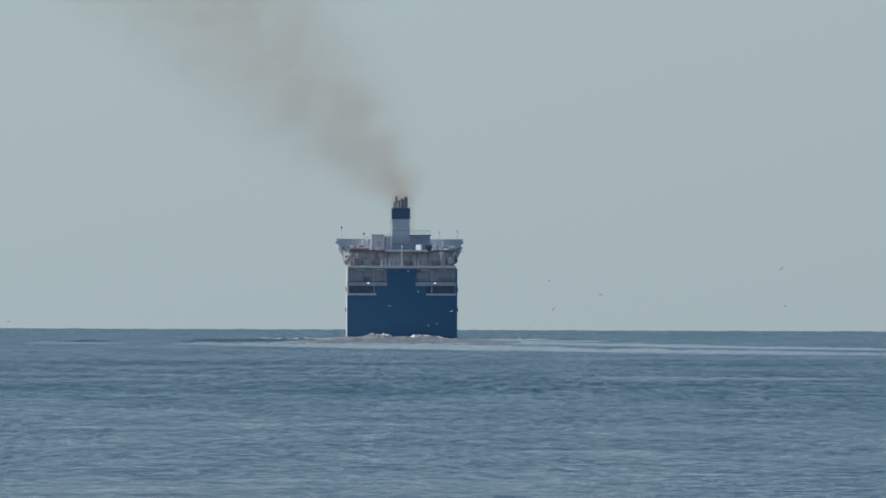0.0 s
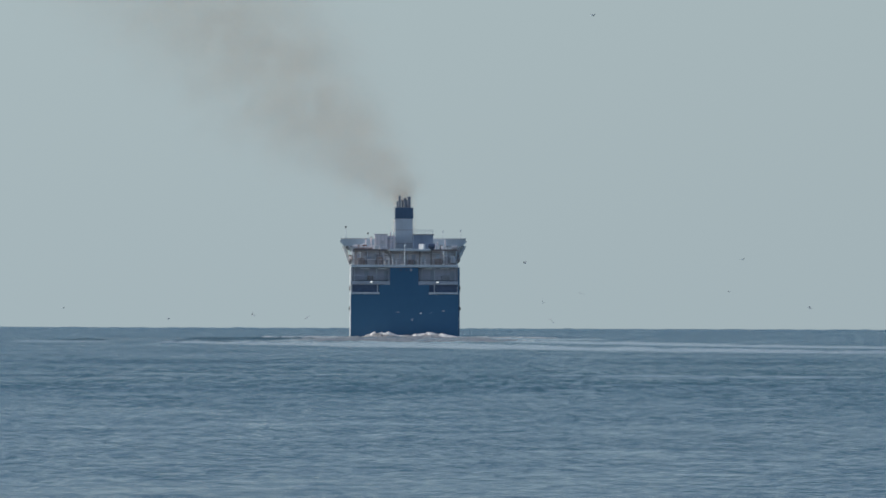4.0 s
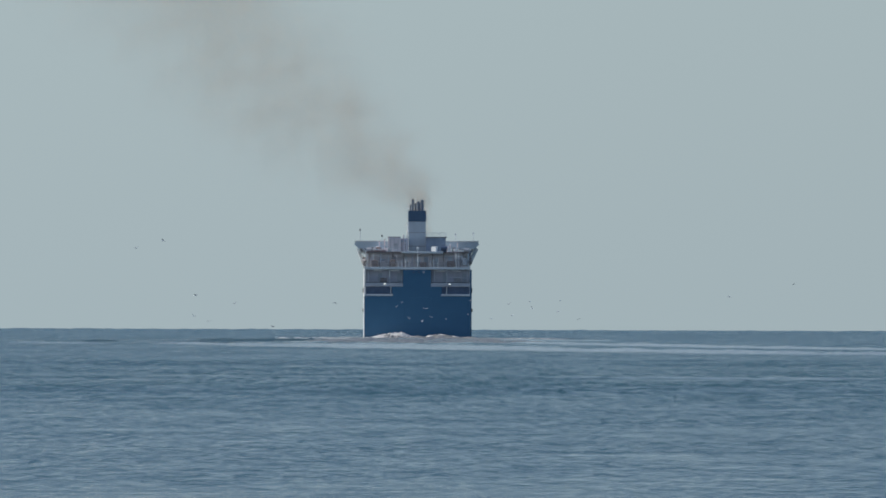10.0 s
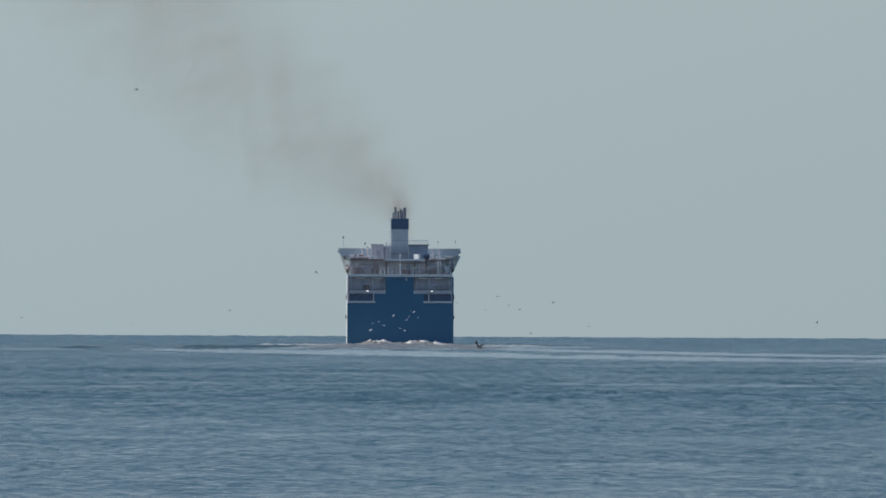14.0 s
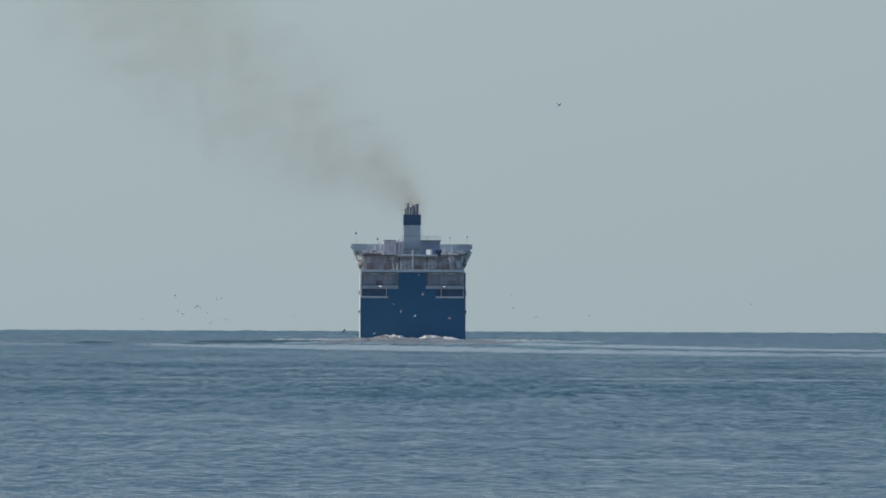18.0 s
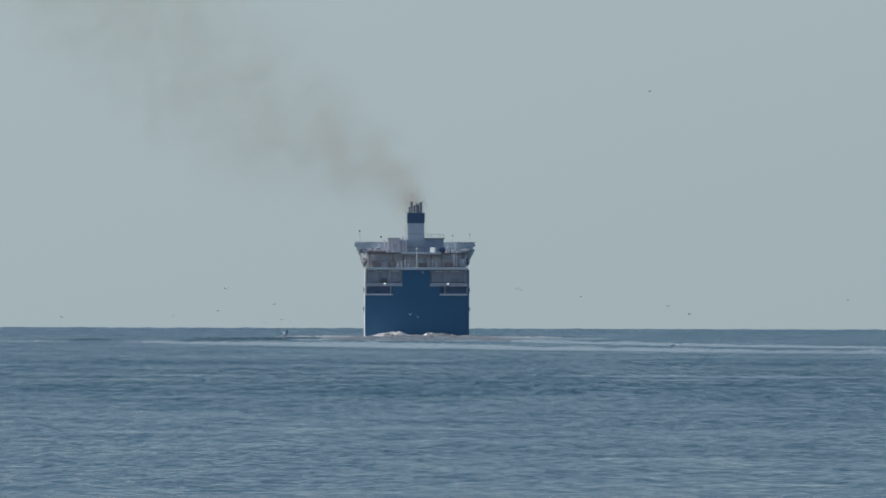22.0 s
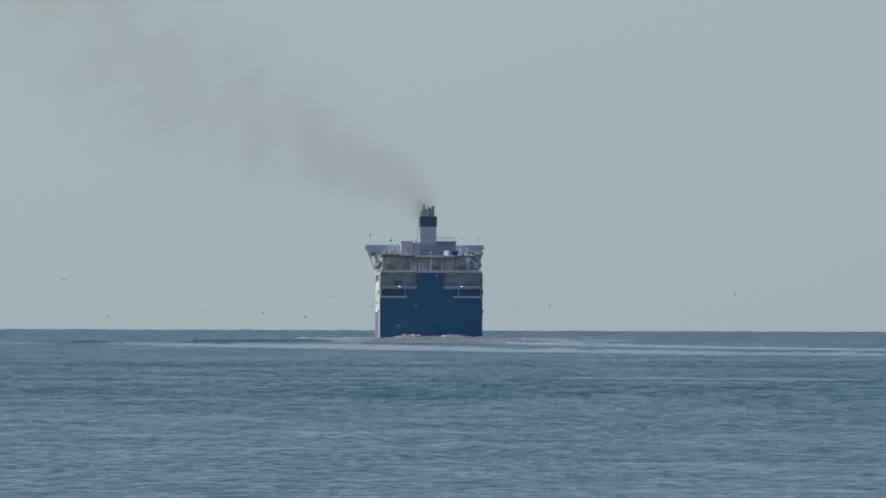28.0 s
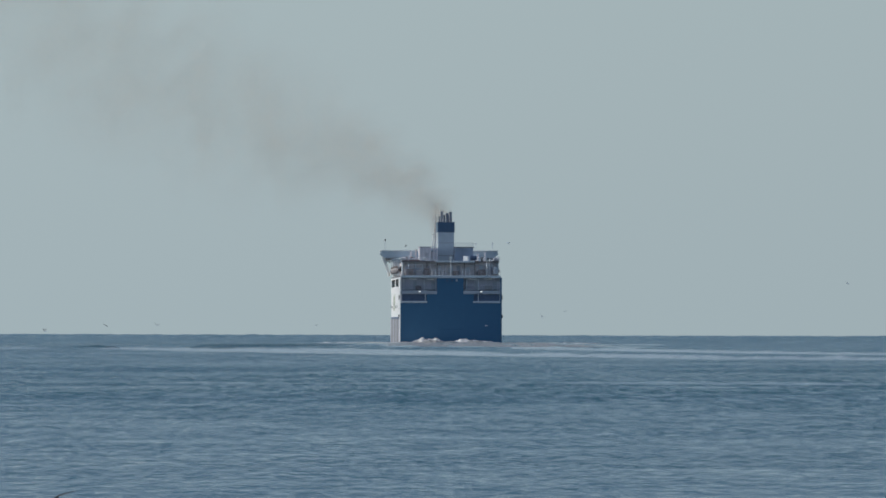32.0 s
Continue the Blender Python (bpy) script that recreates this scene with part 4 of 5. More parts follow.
def soot_drift(name, seed, count):
    """Tiny soot flakes strewn along the y axis, in a soft-ended, lumpy, slightly bent band."""
    rng = np.random.default_rng(seed)
    u = rng.uniform(-0.82, 0.82, count) + rng.normal(0, 0.17, count)
    lumps = 1 + 0.25 * np.sin(u * rng.uniform(3, 6) + rng.uniform(0, 6)) + 0.15 * np.sin(u * rng.uniform(8, 13) + rng.uniform(0, 6))
    u = u[rng.uniform(0, 1.45, count) < lumps]
    n = len(u)
    across = np.clip(rng.normal(0, 1, (n, 2)), -1.7, 1.7) * np.array([1.4, 1.0])
    bend = rng.uniform(-0.7, 0.7) * (u * u - 0.3) + 0.35 * np.sin(u * 4 + rng.uniform(0, 6))
    pos = np.stack([across[:, 0] + bend, u * DRIFT, across[:, 1]], -1)
    corners = rng.normal(0, 1, (n, 4, 3))
    corners *= (0.0185 / np.linalg.norm(corners, axis=2, keepdims=True))
    verts = (pos[:, None, :] + corners).reshape(-1, 3)
    base = np.arange(n)[:, None, None] * 4
    faces = (base + np.array([[0, 1, 2], [0, 3, 1], [1, 3, 2], [2, 3, 0]])[None]).reshape(-1, 3)
    me = bpy.data.meshes.new(name)
    me.from_pydata(verts.tolist(), [], faces.tolist())
    me.materials.append(SMOKE)
    return me


drifts = [soot_drift("soot_drift", 40 + k, 9600) for k in range(7)]
puff_rng = random.Random(77)
puffs = []
plume = tagged(new("smoke_plume"), "thin brownish smoke drifting up from the ferry's funnel", "smoke", kind="stuff")
when = -25.0
while when < 30.4:                                    # the engines smoke harder at the start
    gap = 1 / (16.0 + 17.0 / (1 + math.exp((when + 2.0) / 4.0)))
    born = when + gap * puff_rng.random()
    when += gap
    ob = new("smoke_puff", drifts[len(puffs) % 7])
    ob.parent = plume
    puffs.append((ob, born, puff_rng.uniform(-1, 1), puff_rng.gauss(0, 1)))


def puff_rows(born, aim, wob):
    """A drift waits behind the funnel's casing, rises out of it at its time, leans over with the wind and turns across it as it spreads."""
    def mouth(t):
        x, y, head = ferry_at(t)
        return Vector((x + 0.35 - math.sin(radians(head)) * 47, y + 49 + DRIFT + 3, 9.3))

    early = 1 / (1 + math.exp((born + 1.0) / 4.5))
    elev = radians(28 + 21 * early)                   # the wind freshens and flattens the plume
    spread = 0.36 + 0.14 / (1 + math.exp((born - 14.0) / 4.0))
    axis = Vector((-math.cos(elev), 0, math.sin(elev)))
    side = Vector((math.sin(elev), 0, math.cos(elev)))
    skew = radians(48) * math.sin(1.9 * wob + 5 * aim)
    ahead = axis * math.cos(skew) + side * math.sin(skew)
    across = side * math.cos(skew) - axis * math.sin(skew)
    start = mouth(born)

    def turned(width):
        s = min(0.97, width / DRIFT)
        along = across * s + Vector((0, math.sqrt(1 - s * s), 0))
        return Matrix((ahead, along, ahead.cross(along))).transposed().to_4x4()

    rows = []
    if born > 0:
        rows += [(0.0, Matrix.Translation(mouth(0)) @ turned(0.6)), (born, Matrix.Translation(start) @ turned(0.6))]
    for age in (2.0, 2.3, 2.45, 2.65, 3.0, 3.6, 4.5, 6.0, 8.0, 11.0, 14.0, 18.0, 23.0, 29.0):
        free = max(0.0, age - 2.3)
        rise = 23.0 * min(1.0, age / 2.3)
        out = 3.6 * free + 5.5 * (1 - math.exp(-free / 2.5))
        lift = 3.2 * (1 - math.exp(-out / 6.5))       # its own heat carries it up first
        width = 1.1 + 4.5 * (1 - math.exp(-out / 0.9)) + spread * out
        loc = start + Vector((0.6 * (1 - math.exp(-out / 0.8)), 5.78 * age * (1 - 0.3 * min(1.0, out / 20.0)), rise + lift)) + axis * (out * (1 - 0.8 * math.exp(-out / 3.5)) + 0.5 * wob * min(1.0, out / 4)) + side * (0.3 * aim * width * min(1.0, out / 2) - 0.0012 * out * out)
        rows.append((born + age, Matrix.Translation(loc) @ turned(width * 0.88)))
    first = [r for r in rows if r[0] <= 0]
    late = [r for r in rows if r[0] > 0]
    if first and late:                                # the place at the very start, between two rows
        (t0, a), (t1, b) = first[-1], late[0]
        rows = [(0.0, a.lerp(b, (0 - t0) / (t1 - t0)))] + late
    elif first:
        rows = [(0.0, first[-1][1])]
    shown = [r for r in rows if r[0] <= 32.0]
    after = [r for r in rows if r[0] > 32.0]
    if after and shown[-1][0] < 32.0:
        (t0, a), (t1, b) = shown[-1], after[0]
        shown.append((32.0, a.lerp(b, (32.0 - t0) / (t1 - t0))))
    elif shown[-1][0] < 32.0:
        (t0, a), (t1, b) = shown[-2] if len(shown) > 1 else shown[-1], shown[-1]
        step = (b.translation - a.translation) / max(0.1, t1 - t0)
        end = b.copy()
        end.translation = b.translation + step * (32.0 - t1)
        shown.append((32.0, end))
    return shown


# ---- gulls over the water: body, head, tail and two beating wings ----
def wing_mesh(side):
    """A gull's wing: broad at the shoulder, bent at the wrist, drawn out to a point; it spreads along x."""
    bm = bmesh.new()
    chord = [(0.0, 0.13, -0.10, 0.030), (0.16, 0.17, -0.08, 0.026), (0.32, 0.19, -0.03, 0.020), (0.47, 0.13, -0.06, 0.012), (0.62, -0.02, -0.12, 0.004)]
    rows = []
    for x, lead, trail, thick in chord:
        rows.append([bm.verts.new((side * x, y, z)) for y, z in ((lead, 0.0), (lead * 0.4 + trail * 0.6, thick), (trail, 0.0), (lead * 0.4 + trail * 0.6, -thick * 0.6))])
    for a, b in zip(rows, rows[1:]):
        for i in range(4):
            bm.faces.new((a[i], a[(i + 1) % 4], b[(i + 1) % 4], b[i]))
    bm.faces.new(rows[0])
    bm.faces.new(rows[-1][::-1])
    return bm


def gull_body():
    bm = bmesh.new()
    rings = [(-0.30, 0.012, 0.0), (-0.20, 0.045, 0.0), (-0.06, 0.085, -0.01), (0.08, 0.088, -0.01), (0.18, 0.055, 0.01), (0.25, 0.05, 0.025), (0.30, 0.02, 0.02), (0.345, 0.006, 0.01)]
    loops = []
    for y, r, z in rings:
        loops.append([bm.verts.new((r * math.cos(a), y, z + r * 0.9 * math.sin(a))) for a in [2 * math.pi * i / 8 for i in range(8)]])
    for a, b in zip(loops, loops[1:]):
        for i in range(8):
            bm.faces.new((a[i], a[(i + 1) % 8], b[(i + 1) % 8], b[i]))
    bm.faces.new(loops[0][::-1])
    bm.faces.new(loops[-1])
    return bm


gulls = []
gull_rng = random.Random(5)
GULL_LOOK = {"grey": (GULL_WHITE, GULL_GREY, "grey-winged gull flying over the sea"),
             "white": (GULL_WHITE, GULL_WHITE, "pale white gull flying low over the sea"),
             "pale": (GULL_WHITE, GULL_HAZED, "small gull flying far over the sea, wings paled for haze"),
             "snow": (GULL_WHITE, GULL_WHITE, "bright white gull beating low over the sea"),
             "tern": (GULL_BLACK, GULL_BLACK, "small black tern skimming the waves close inshore"),
             "dark": (GULL_GREY, GULL_BLACK, "dark gull silhouette skimming the sea")}
gull_first = {}


def gull(look_of, rows):
    """One gull with its way: rows of seconds and its place."""
    if look_of not in gull_first:
        body_m, wing_m, label = GULL_LOOK[look_of]
        size = Matrix.Scale({"pale": 0.74, "grey": 0.78, "white": 0.66, "snow": 0.85, "tern": 0.62, "dark": 1.25}[look_of], 4)
        bird = tagged(new("gull"), label, "gull", group="gulls over the sea")
        torso = gull_body()
        bmesh.ops.transform(torso, matrix=size, verts=torso.verts)
        part("body", torso, body_m, bird)
        tail = box(-0.06, 0.06, -0.42, -0.27, -0.008, 0.008)
        bmesh.ops.transform(tail, matrix=size, verts=tail.verts)
        part("tail", tail, body_m, bird)
        for side, name in ((-1, "left_wing"), (1, "right_wing")):
            wing = wing_mesh(side)
            bmesh.ops.transform(wing, matrix=size, verts=wing.verts)
            part(name, wing, wing_m, bird)
        gull_first[look_of] = bird
    else:
        bird = copy_thing(gull_first[look_of], Matrix.Identity(4))
    gulls.append((bird, rows, gull_rng.uniform(2.3, 3.2), gull_rng.uniform(0, 1), gull_rng.uniform(-32, 32), gull_rng.uniform(0.55, 1.0) * (1.5 if look_of == "dark" else 1.0)))


def gull_way(rows, bank):
    """The gull's poses: it heads where it goes, and never turns more than 75 degrees from row to row."""
    out, yaw = [], None
    for i, (t, x, y, z) in enumerate(rows):
        a, b = rows[max(0, i - 1)], rows[min(len(rows) - 1, i + 1)]
        want = math.degrees(math.atan2(-(b[1] - a[1]), 6.0 + 0.4 * abs(b[1] - a[1])))
        if yaw is None:
            yaw = want
        yaw += max(-75.0, min(75.0, want - yaw))
        out.append((t, pose(x, y, z, 4, bank * math.sin(1.7 * i + 1), yaw)))
    return out


gull("grey", [(0, 2.87, 1500, 14.44), (0.5, 6.89, 1500, 14.6), (1, 12.45, 1500, 14.84), (2, 24.82, 1500, 14.41), (3, 36.48, 1500, 13.55), (3.5, 41.46, 1500, 13.5), (5.5, 56.91, 1500, 11.23), (6, 60.79, 1500, 11.35), (6.5, 65.74, 1500, 11.09), (32, 498.78, 1500, 13.34)])
gull("grey", [(0, 51.11, 1500, 11.88), (1, 41.21, 1500, 12.22), (2, 32.06, 1500, 12.05), (3.5, 17.99, 1500, 12.31), (7, -15.93, 1500, 13.14), (8, -24.81, 1500, 14.64), (9, -35.78, 1500, 14.23), (10, -47.4, 1500, 14.69), (11, -57.23, 1500, 15.49), (32, -428.65, 1500, 15.58)])
gull("grey", [(0, 25.5, 1600, 8.25), (0.5, 29.33, 1600, 7.87), (1, 33.36, 1600, 7.41), (1.5, 37.04, 1600, 6.81), (3, 49.82, 1600, 5.9), (32, 573.78, 1600, 8.55)])
gull("grey", [(0, -56.51, 1100, 39.28), (2, -16.32, 1100, 38.92), (3, 0.84, 1100, 38.13), (5.5, 41.27, 1100, 37.01), (32, 701.35, 1100, 39.75)])
gull("grey", [(0, -125.4, 1700, 6.47), (5, -48.45, 1700, 5.58), (6, -33.55, 1700, 5.79), (7, -22.56, 1700, 6.69), (8, -18.17, 1700, 7.86), (9, -16.92, 1700, 8.29), (10, -19.85, 1700, 6.93), (11, -13.05, 1700, 5.13), (12, -9.54, 1700, 4.81), (13, -8.6, 1700, 5.59), (14, -8.52, 1700, 4.23), (17, -4.75, 1700, 5.91), (18, -7.48, 1700, 5.66), (20, -22.16, 1700, 2.62), (22, -27.48, 1700, 3.76), (25, -30.07, 1700, 4), (28, -23.42, 1700, 4.54), (32, -22.69, 1700, 3.94)])
gull("grey", [(0, 51.64, 1500, 6.36), (5, -16.55, 1500, 5.09), (6, -30.62, 1500, 5.19), (7, -31.64, 1500, 7.23), (8, -23.35, 1500, 7.93), (9, -26.23, 1500, 5.5), (10, -32.49, 1500, 6.41), (11, -34.23, 1500, 5.54), (12, -33.59, 1500, 4.56), (13, -35.99, 1500, 4.11), (14, -30.75, 1500, 6.26), (17, -29.88, 1500, 4.17), (18, -32.79, 1500, 4.13), (19, -34.02, 1500, 5.83), (20, -37.76, 1500, 4.88), (21, -33.7, 1500, 7.32), (22, -32.68, 1500, 8.39), (23, -38.63, 1500, 6.26), (24, -31.61, 1500, 5.26), (25, -36.4, 1500, 5.03), (29, -25.26, 1500, 5.03), (30, -30.82, 1500, 7.9), (31, -37.02, 1500, 7.13), (32, -44.01, 1500, 3.93)])
gull("grey", [(0, 17.5, 1550, 5.8), (2, -11.58, 1550, 4.98), (3, -23.63, 1550, 4.89), (6, -30.93, 1550, 3.31), (8, -33.95, 1550, 3.39), (9, -40.47, 1550, 5.96), (10, -39.98, 1550, 4.54), (11, -39.59, 1550, 6.03), (12, -45.26, 1550, 4.11), (13, -36.48, 1550, 3.16), (14, -47.06, 1550, 4.26), (17, -37.02, 1550, 3.11), (18, -36.43, 1550, 3.52), (19, -43.58, 1550, 5.08), (20, -50.8, 1550, 7.43), (21, -46.33, 1550, 4.77), (22, -35.08, 1550, 5.12), (23, -37.18, 1550, 4.16), (24, -34.95, 1550, 5.83), (25, -45.7, 1550, 5.41), (28, -36.74, 1550, 5.28), (29, -45.44, 1550, 5.72), (30, -33.5, 1550, 4.7), (31, -38.6, 1550, 3.29), (32, -53.39, 1550, 3.83)])
gull("grey", [(0, -3.71, 1600, 8.6), (1, -18.54, 1600, 7.86), (3, -20.49, 1600, 5.3), (6, -26.31, 1600, 3.05), (8, -36.68, 1600, 3.1), (10, -38.82, 1600, 3.59), (11, -33.33, 1600, 4.05), (13, -32.78, 1600, 6.53), (14, -35.69, 1600, 2.98), (17, -35.04, 1600, 4.47), (19, -47.99, 1600, 8.11), (20, -51.9, 1600, 9.37), (21, -54.9, 1600, 4.34), (22, -43.37, 1600, 4.33), (23, -52.81, 1600, 4.77), (24, -60.76, 1600, 8.11), (25, -69.86, 1600, 7.49), (32, -198.1, 1600, 8.3)])
gull("grey", [(0, 199.8, 1500, 11.64), (8, 77.52, 1500, 10.19), (9, 63.23, 1500, 10.09), (10, 51.62, 1500, 9.58), (11, 39.67, 1500, 8.8), (12, 27.63, 1500, 8.91), (13, 16.38, 1500, 8.79), (14, 9.64, 1500, 8.58), (17, 3.95, 1500, 10.77), (18, -3.3, 1500, 8.06), (19, -15.82, 1500, 6.15), (20, -29.6, 1500, 6.36), (21, -25.37, 1500, 8.11), (23, -25.61, 1500, 4.17), (25, -17.26, 1500, 4.83), (28, -16.42, 1500, 7.59), (29, -10.73, 1500, 8.56), (32, -8.12, 1500, 6.91)])
gull("grey", [(0, 322.82, 1550, 9.06), (18, 69.28, 1550, 7.51), (19, 55.37, 1550, 7.27), (20, 46.58, 1550, 7.41), (21, 39.36, 1550, 6.98), (22, 34.88, 1550, 6.03), (24, 31.31, 1550, 7.6), (25, 14.49, 1550, 9.72), (32, -165.72, 1550, 10.33)])
gull("snow", [(0, -131.64, 760, 2.94), (19, -0.77, 760, 2.98), (20, 5.95, 760, 2.91), (21, 11.29, 760, 2.99), (22, 17.54, 760, 1.86), (23, 27.15, 760, 1.5), (24, 33.42, 760, 0.79), (32, 105.35, 760, 1.58)])
gull("snow", [(0, -368.6, 760, 1.46), (23, 0.69, 760, 2.51), (24, 13.16, 760, 2.45), (24.5, 19.44, 760, 1.63), (25, 25.48, 760, 0.6), (25.5, 31.31, 760, 0.6), (32, 150.35, 760, 0.6)])
gull("grey", [(0, 292.6, 950, 0.87), (11, 49.98, 950, 0.6), (12, 33.53, 950, 0.6), (13, 17.03, 950, 1.05), (14, 1.98, 950, 1.78), (14.5, -5.29, 950, 2.15), (32, -359.72, 950, 1.81)])
gull("dark", [(0, 265.76, 900, 0.71), (10.5, 56.7, 900, 0.6), (11.5, 42.03, 900, 0.6), (12, 34.52, 900, 0.6), (13, 18.53, 900, 1.4), (13.5, 9.81, 900, 2.08), (14, 4.17, 900, 1.99), (14.5, -2.97, 900, 2.44), (32, -352.14, 900, 2.08)])
gull("pale", [(0, 15.31, 1750, 2.79), (1, 17.25, 1750, 2.94), (3, 21.26, 1750, 3.43), (6, 15.38, 1750, 4.92), (7, 16.68, 1750, 4.62), (8, 12.66, 1750, 5.5), (11, 10.17, 1750, 7.05), (12, 10.71, 1750, 7.02), (13, 17.73, 1750, 8.16), (14, 9.08, 1750, 7.12), (18, 11.73, 1750, 8.86), (19, 11.31, 1750, 9.85), (21, 7.82, 1750, 6.9), (22, 12.88, 1750, 9.34), (25, 11.71, 1750, 7.12), (32, 16.33, 1750, 5.54)])
gull("pale", [(0, 15.59, 1750, 8.15), (1, 14.95, 1750, 8.98), (3, 18.77, 1750, 7.29), (6, 17.36, 1750, 6.32), (7, 20.35, 1750, 4.63), (8, 21.09, 1750, 7.21), (11, 8.89, 1750, 5.75), (12, 5.65, 1750, 7.4), (13, 8.7, 1750, 8.01), (14, 4.01, 1750, 8.28), (17, -3.7, 1750, 4.59), (18, -12.35, 1750, 1.93), (20, -24.79, 1750, 2.88), (22, -31.26, 1750, 3.26), (25, -25.99, 1750, 5.02), (30, -2.21, 1750, 6.82), (32, 6.41, 1750, 4.03)])
gull("pale", [(0, 19.59, 1800, 11.35), (1, 23.23, 1800, 10.79), (3, 27.46, 1800, 8.95), (6, 20.91, 1800, 8.24), (8, 25.58, 1800, 6.1), (11, 11.69, 1800, 5.72), (12, 4.89, 1800, 8.73), (13, 7.83, 1800, 7.72), (14, 13.42, 1800, 7.85), (18, 12.28, 1800, 6.67), (21, 19.58, 1800, 7.75), (24, 36.36, 1800, 8.25), (28, 52.76, 1800, 8.92), (32, 71.89, 1800, 11.85)])
gull("pale", [(0, 18.91, 1800, 3.7), (1, 20.29, 1800, 3.54), (6, 21.44, 1800, 3.14), (7, 22.98, 1800, 2.93), (11, 23.43, 1800, 5.15), (12, 36.95, 1800, 5.7), (13, 46.01, 1800, 5.77), (14, 28.03, 1800, 4.24), (18, 16.57, 1800, 4.95), (23, 13.76, 1800, 9.72), (25, 16.13, 1800, 7.23), (32, 20.87, 1800, 6.63)])
gull("white", [(0, -0.83, 1900, 3.41), (1, -0.67, 1900, 4.75), (2, -6.34, 1900, 6.18), (3, -4.18, 1900, 5.04), (6, 1.61, 1900, 5.74), (7, -3.23, 1900, 5.61), (8, -10.7, 1900, 4.51), (9, -11.58, 1900, 7.36), (10, -9.26, 1900, 7.48), (11, -0.58, 1900, 5.14), (12, -2.25, 1900, 2.84), (13, -4.44, 1900, 5.85), (14, -5.22, 1900, 5.41), (17, -7.92, 1900, 10.16), (18, -9.77, 1900, 7.4), (19, -9.26, 1900, 7.29), (22, -4.86, 1900, 4.39), (24, -5.89, 1900, 4.93), (30, -2.72, 1900, 7.32), (32, 7.17, 1900, 4.06)])
gull("white", [(0, 1.85, 1900, 5.79), (1, -3.36, 1900, 4.74), (2, -8.49, 1900, 7.03), (3, 0.45, 1900, 4.63), (6, -14.01, 1900, 6.45), (8, -12.87, 1900, 6.55), (9, -0.26, 1900, 4.26), (12, -13.47, 1900, 5.7), (13, -12.08, 1900, 3.87), (14, -9.31, 1900, 4.31), (17, -13.07, 1900, 6.04), (18, -4.17, 1900, 9.25), (23, -6.47, 1900, 4.29), (26, 1.47, 1900, 11.52), (32, 11.23, 1900, 19.7)])
gull("white", [(0, 150.53, 1900, 5.23), (8, 14.62, 1900, 3.51), (9, -6.18, 1900, 3.39), (11, -8.13, 1900, 5.33), (12, -5.49, 1900, 4.98), (13, -6.38, 1900, 5.19), (14, -4.15, 1900, 6.92), (17, -5.31, 1900, 6.18), (20, -10.76, 1900, 3.41), (32, -269.92, 1900, 4.79)])
gull("white", [(0, -10.27, 1950, 6.91), (3, -3.4, 1950, 3.76), (6, -9.95, 1950, 4.66), (9, -4.14, 1950, 6.7), (12, -9.06, 1950, 5.22), (13, -10.31, 1950, 6.87), (14, -3.15, 1950, 5.91), (17, 19.43, 1950, 5.13), (20, 50.87, 1950, 6.93), (22, 79.04, 1950, 7.98), (32, 299.03, 1950, 10.65)])
gull("white", [(0, -2.51, 1950, 3.07), (3, -8.94, 1950, 5.95), (6, -4.97, 1950, 3.57), (9, -10.77, 1950, 5.58), (12, -7.97, 1950, 7.99), (13, -6.33, 1950, 6.01), (14, -11.99, 1950, 4.76), (17, -27.01, 1950, 4.95), (20, -34.27, 1950, 4.43), (23, -54.19, 1950, 5.06), (25, -79.83, 1950, 6.14), (32, -236.12, 1950, 7.13)])
gull("grey", [(0, -552.36, 1500, 14.96), (9, -56.88, 1500, 15.7), (10, -43.32, 1500, 15.81), (11, -37.76, 1500, 15.56), (12, -30.91, 1500, 14.44), (13, -24.98, 1500, 13.52), (14, -17.76, 1500, 12.11), (32, 898.53, 1500, 14.91)])
gull("white", [(0, -155.67, 1200, 103.1), (17, -60.39, 1200, 60.05), (19, -39.33, 1200, 47.05), (20, -31.01, 1200, 41.16), (21, -24.33, 1200, 34.69), (22, -9.53, 1200, 27.28), (32, 398.03, 1200, 29.62)])
gull("grey", [(0, -94.98, 1300, 126.39), (16, -6.7, 1300, 58.85), (18, 5.32, 1300, 49.15), (19, 11, 1300, 45.33), (20, 16.1, 1300, 41.14), (21, 21.49, 1300, 37.5), (22, 26.81, 1300, 33.72), (32, 468.34, 1300, 36.23)])
gull("grey", [(0, -780.67, 1400, 35.03), (15.5, -9.2, 1400, 37.1), (16.5, 4.56, 1400, 36.75), (17, 8.58, 1400, 36.35), (18, 15.96, 1400, 34.43), (18.7, 27.16, 1400, 37.1), (19.5, 42.76, 1400, 46.21), (20, 52.24, 1400, 53.67), (21, 72.18, 1400, 72.73), (32, 595.56, 1400, 75.48)])
gull("tern", [(0, -137.0, 175, 0.6), (31, -11.0, 175, 0.6), (31.6, -8.55, 175, 0.6), (31.8, -7.73, 175, 0.59), (32, -6.9, 175, 0.58)])
gull("grey", [(0, 467.16, 1500, 5.68), (28, -6.63, 1500, 3.19), (29, -19.56, 1500, 4.02), (30, -33.1, 1500, 3.13), (31, -46.71, 1500, 3.28), (32, -60.85, 1500, 2.95)])
gull("grey", [(0, 264.89, 1500, 9.48), (16, -10.45, 1500, 7.63), (17, -23.77, 1500, 7.86), (19, -50, 1500, 4.33), (20, -63.11, 1500, 7.09), (32, -293.23, 1500, 8.17)])
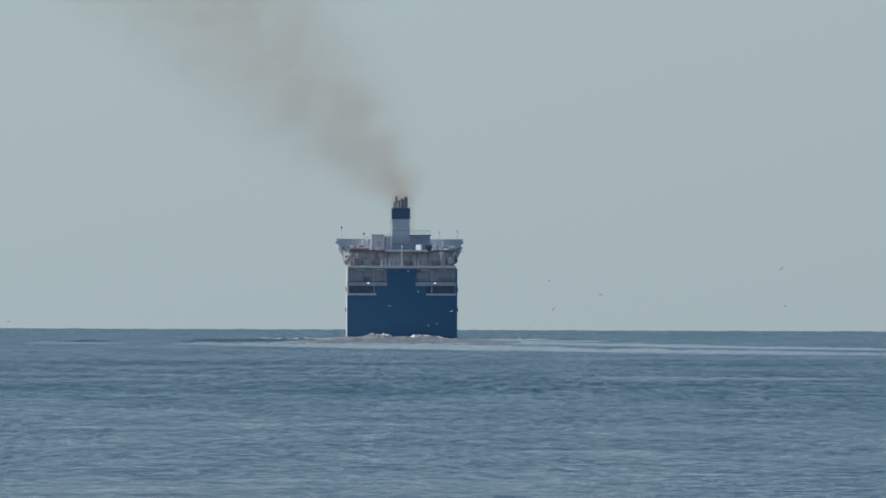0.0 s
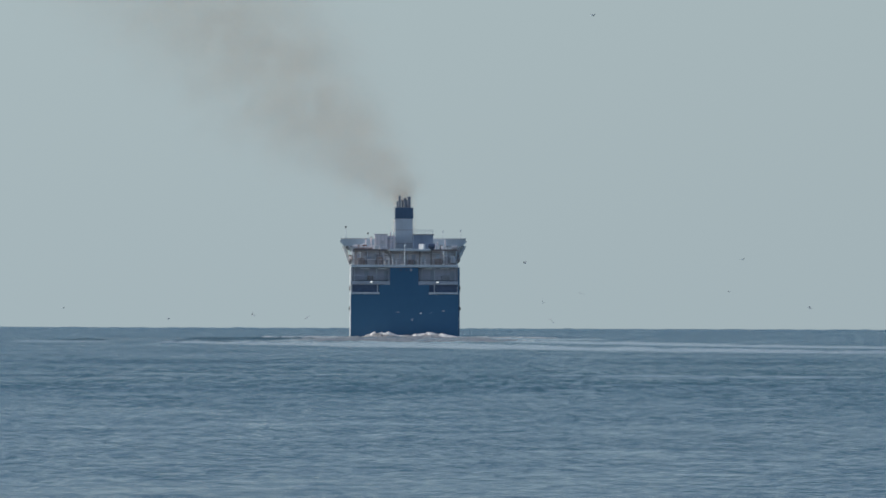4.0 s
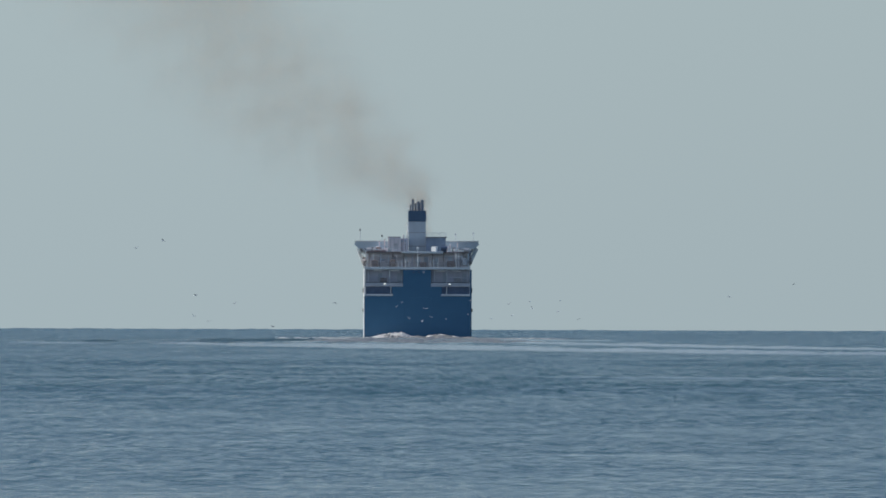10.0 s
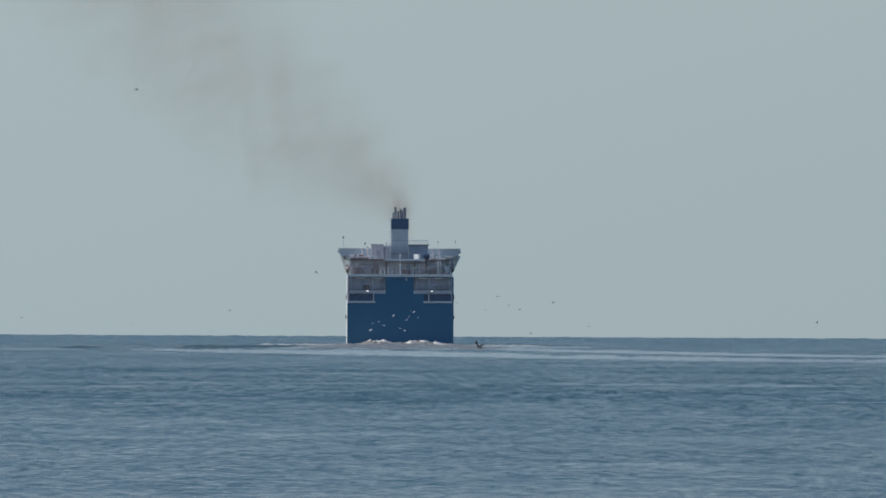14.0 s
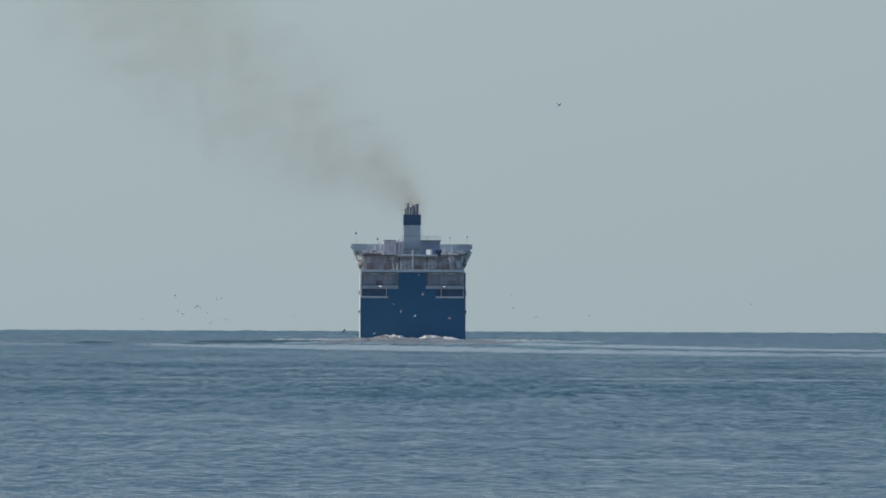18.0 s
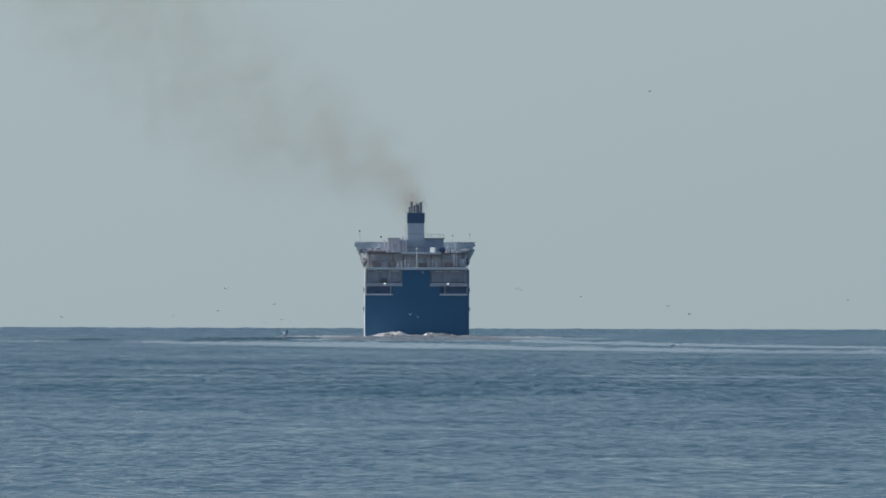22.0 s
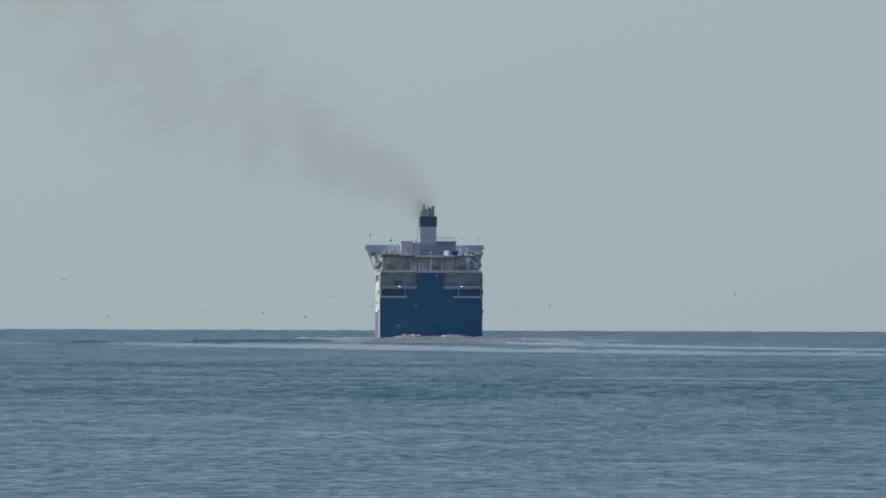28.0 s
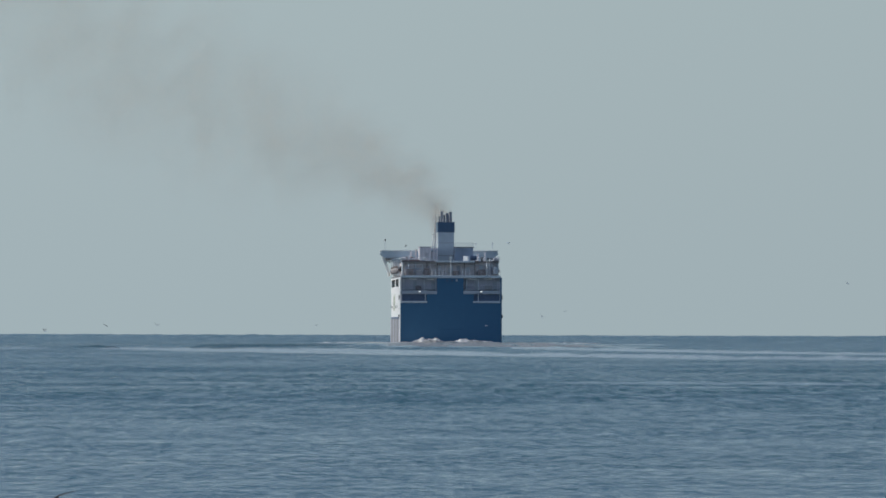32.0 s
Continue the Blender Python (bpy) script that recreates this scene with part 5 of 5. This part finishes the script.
gull("grey", [(0, 242.16, 1500, 6.17), (21, -44.06, 1500, 4.14), (22, -57.42, 1500, 4.07), (23, -61.93, 1500, 5.09), (24, -62.15, 1500, 4.83), (25, -64.8, 1500, 4.69), (32, -185.03, 1500, 5.46)])
gull("grey", [(0, 374.7, 1700, 6.86), (27, -41.52, 1700, 4.5), (28, -57.16, 1700, 4.43), (30, -71.07, 1700, 6.06), (31, -79.65, 1700, 7.69), (32, -99.82, 1700, 8.38)])
gull("pale", [(0, 192.83, 1650, 8.98), (11, 28.95, 1650, 8.05), (12, 14.21, 1650, 8.81), (13, 11.29, 1650, 7.4), (14, 14.17, 1650, 7.03), (32, 348.46, 1650, 8.4)])
gull("pale", [(0, -69.47, 1600, 3.56), (3, -42.89, 1600, 4.23), (6, -44.45, 1600, 2.72), (32, 426.81, 1600, 5.47)])
gull("pale", [(0, 112.21, 1700, 9.71), (10, -43.47, 1700, 8.11), (11, -56.74, 1700, 8.72), (13, -63.35, 1700, 4.74), (14, -70.22, 1700, 5.29), (32, -419.84, 1700, 5.19)])

# the rest of the flock that follows the screws, crosses the stern and scatters
flock_rng = random.Random(31)
for k in range(8):
    home_x, home_z = -11.0 + 1.35 * k, 3.2 + 3.6 * flock_rng.random()
    far = 150 + 14 * k
    rows = [(0, far, 1920, 7.0), (9.5 + 0.1 * k, home_x + 16, 1920, home_z + 1.2)]
    rows += [(10.5 + 0.9 * j + 0.05 * k, home_x + flock_rng.uniform(-2.2, 2.2) + 1.2 * (2 - j), 1920, home_z + flock_rng.uniform(-1.1, 1.1)) for j in range(5)]
    rows += [(16.0 + 0.15 * k, home_x - 22 - k, 1920, home_z + 1.0), (32, home_x - far, 1920, home_z + 5.0)]
    gull("white", rows)

# ---- what moves ----
def motions():
    walk(ferry, [(t, pose(x, y, 0, 0, 0, head)) for t, x, y, head in FERRY_WAY])
    walk(wash, [(t, pose(x, y - 0.6, 0, 0, 0, head)) for t, x, y, head in FERRY_WAY])
    walk(distant_waves, [(0, pose(0, 0, 0)), (32, pose(2.5, -22, 0))])
    walk(boil, [(t, pose(x, y, 0, 0, 0, head)) for t, x, y, head in FERRY_WAY])
    walk(muddy, [(t, pose(x, y, 0, 0, 0, head)) for t, x, y, head in FERRY_WAY])
    for ob in foam_streaks:
        walk(ob, [(t, pose(x, y, 0, 0, 0, head)) for t, x, y, head in FERRY_WAY])
    for ob, beat, lag in ((froth_a, 1.9, 0.0), (froth_b, 2.3, 0.8), (froth_c, 1.5, 0.4)):
        rows, t = [], 0.0
        while t < 32.0:
            ph = 2 * math.pi * t / beat + lag
            rows.append((t, pose(0.35 * math.sin(ph * 0.6), 0.5 * math.sin(ph * 0.37), 0.12 * math.sin(ph), 0, 1.2 * math.sin(ph * 0.8), 0)))
            t += beat / 4
        walk(ob, rows + [(32.0, rows[-1][1])])
    walk(water, [(0, pose(0, 0, 0)), (32, pose(2.5, -26, 0))])
    walk(wake_band, [(0, pose(0, 0, 0)), (16, pose(-6, 10, 0)), (32, pose(-13, 22, 0))])
    walk(wake_strand, [(0, pose(0, 0, 0)), (32, pose(-3, 12, 0))])
    walk(wake_line, [(0, pose(0, 0, 0)), (32, pose(-14, 15, 0))])
    for ob in slicks:
        walk(ob, [(0, pose(0, 0, 0)), (32, pose(0.4, -1.5, 0))])
    for ob, born, *chance in puffs:
        walk(ob, puff_rows(born, *chance))
    for bird, rows, beat, lag, bank, reach in gulls:
        walk(bird, gull_way(rows, bank))
        for ob in bird.children:
            if ob.name.startswith(("left_wing", "right_wing")):
                side = -1 if ob.name.startswith("left") else 1
                beats, k = [], 0
                while k / (2 * beat) < 32.0:
                    glide = 0.25 if math.sin(0.35 * k + 9 * lag) > 0.55 else 1.0
                    lift = (12 + (38 if k % 2 else -30) * glide) * reach
                    beats.append(((k + lag) / (2 * beat) if k else 0.0, pose(side * 0.05, 0.03, 0.03, 0, -side * lift, 0)))
                    k += 1
                walk(ob, [r for r in beats if r[0] < 31.9] + [(32.0, beats[-1][1])])


motions()
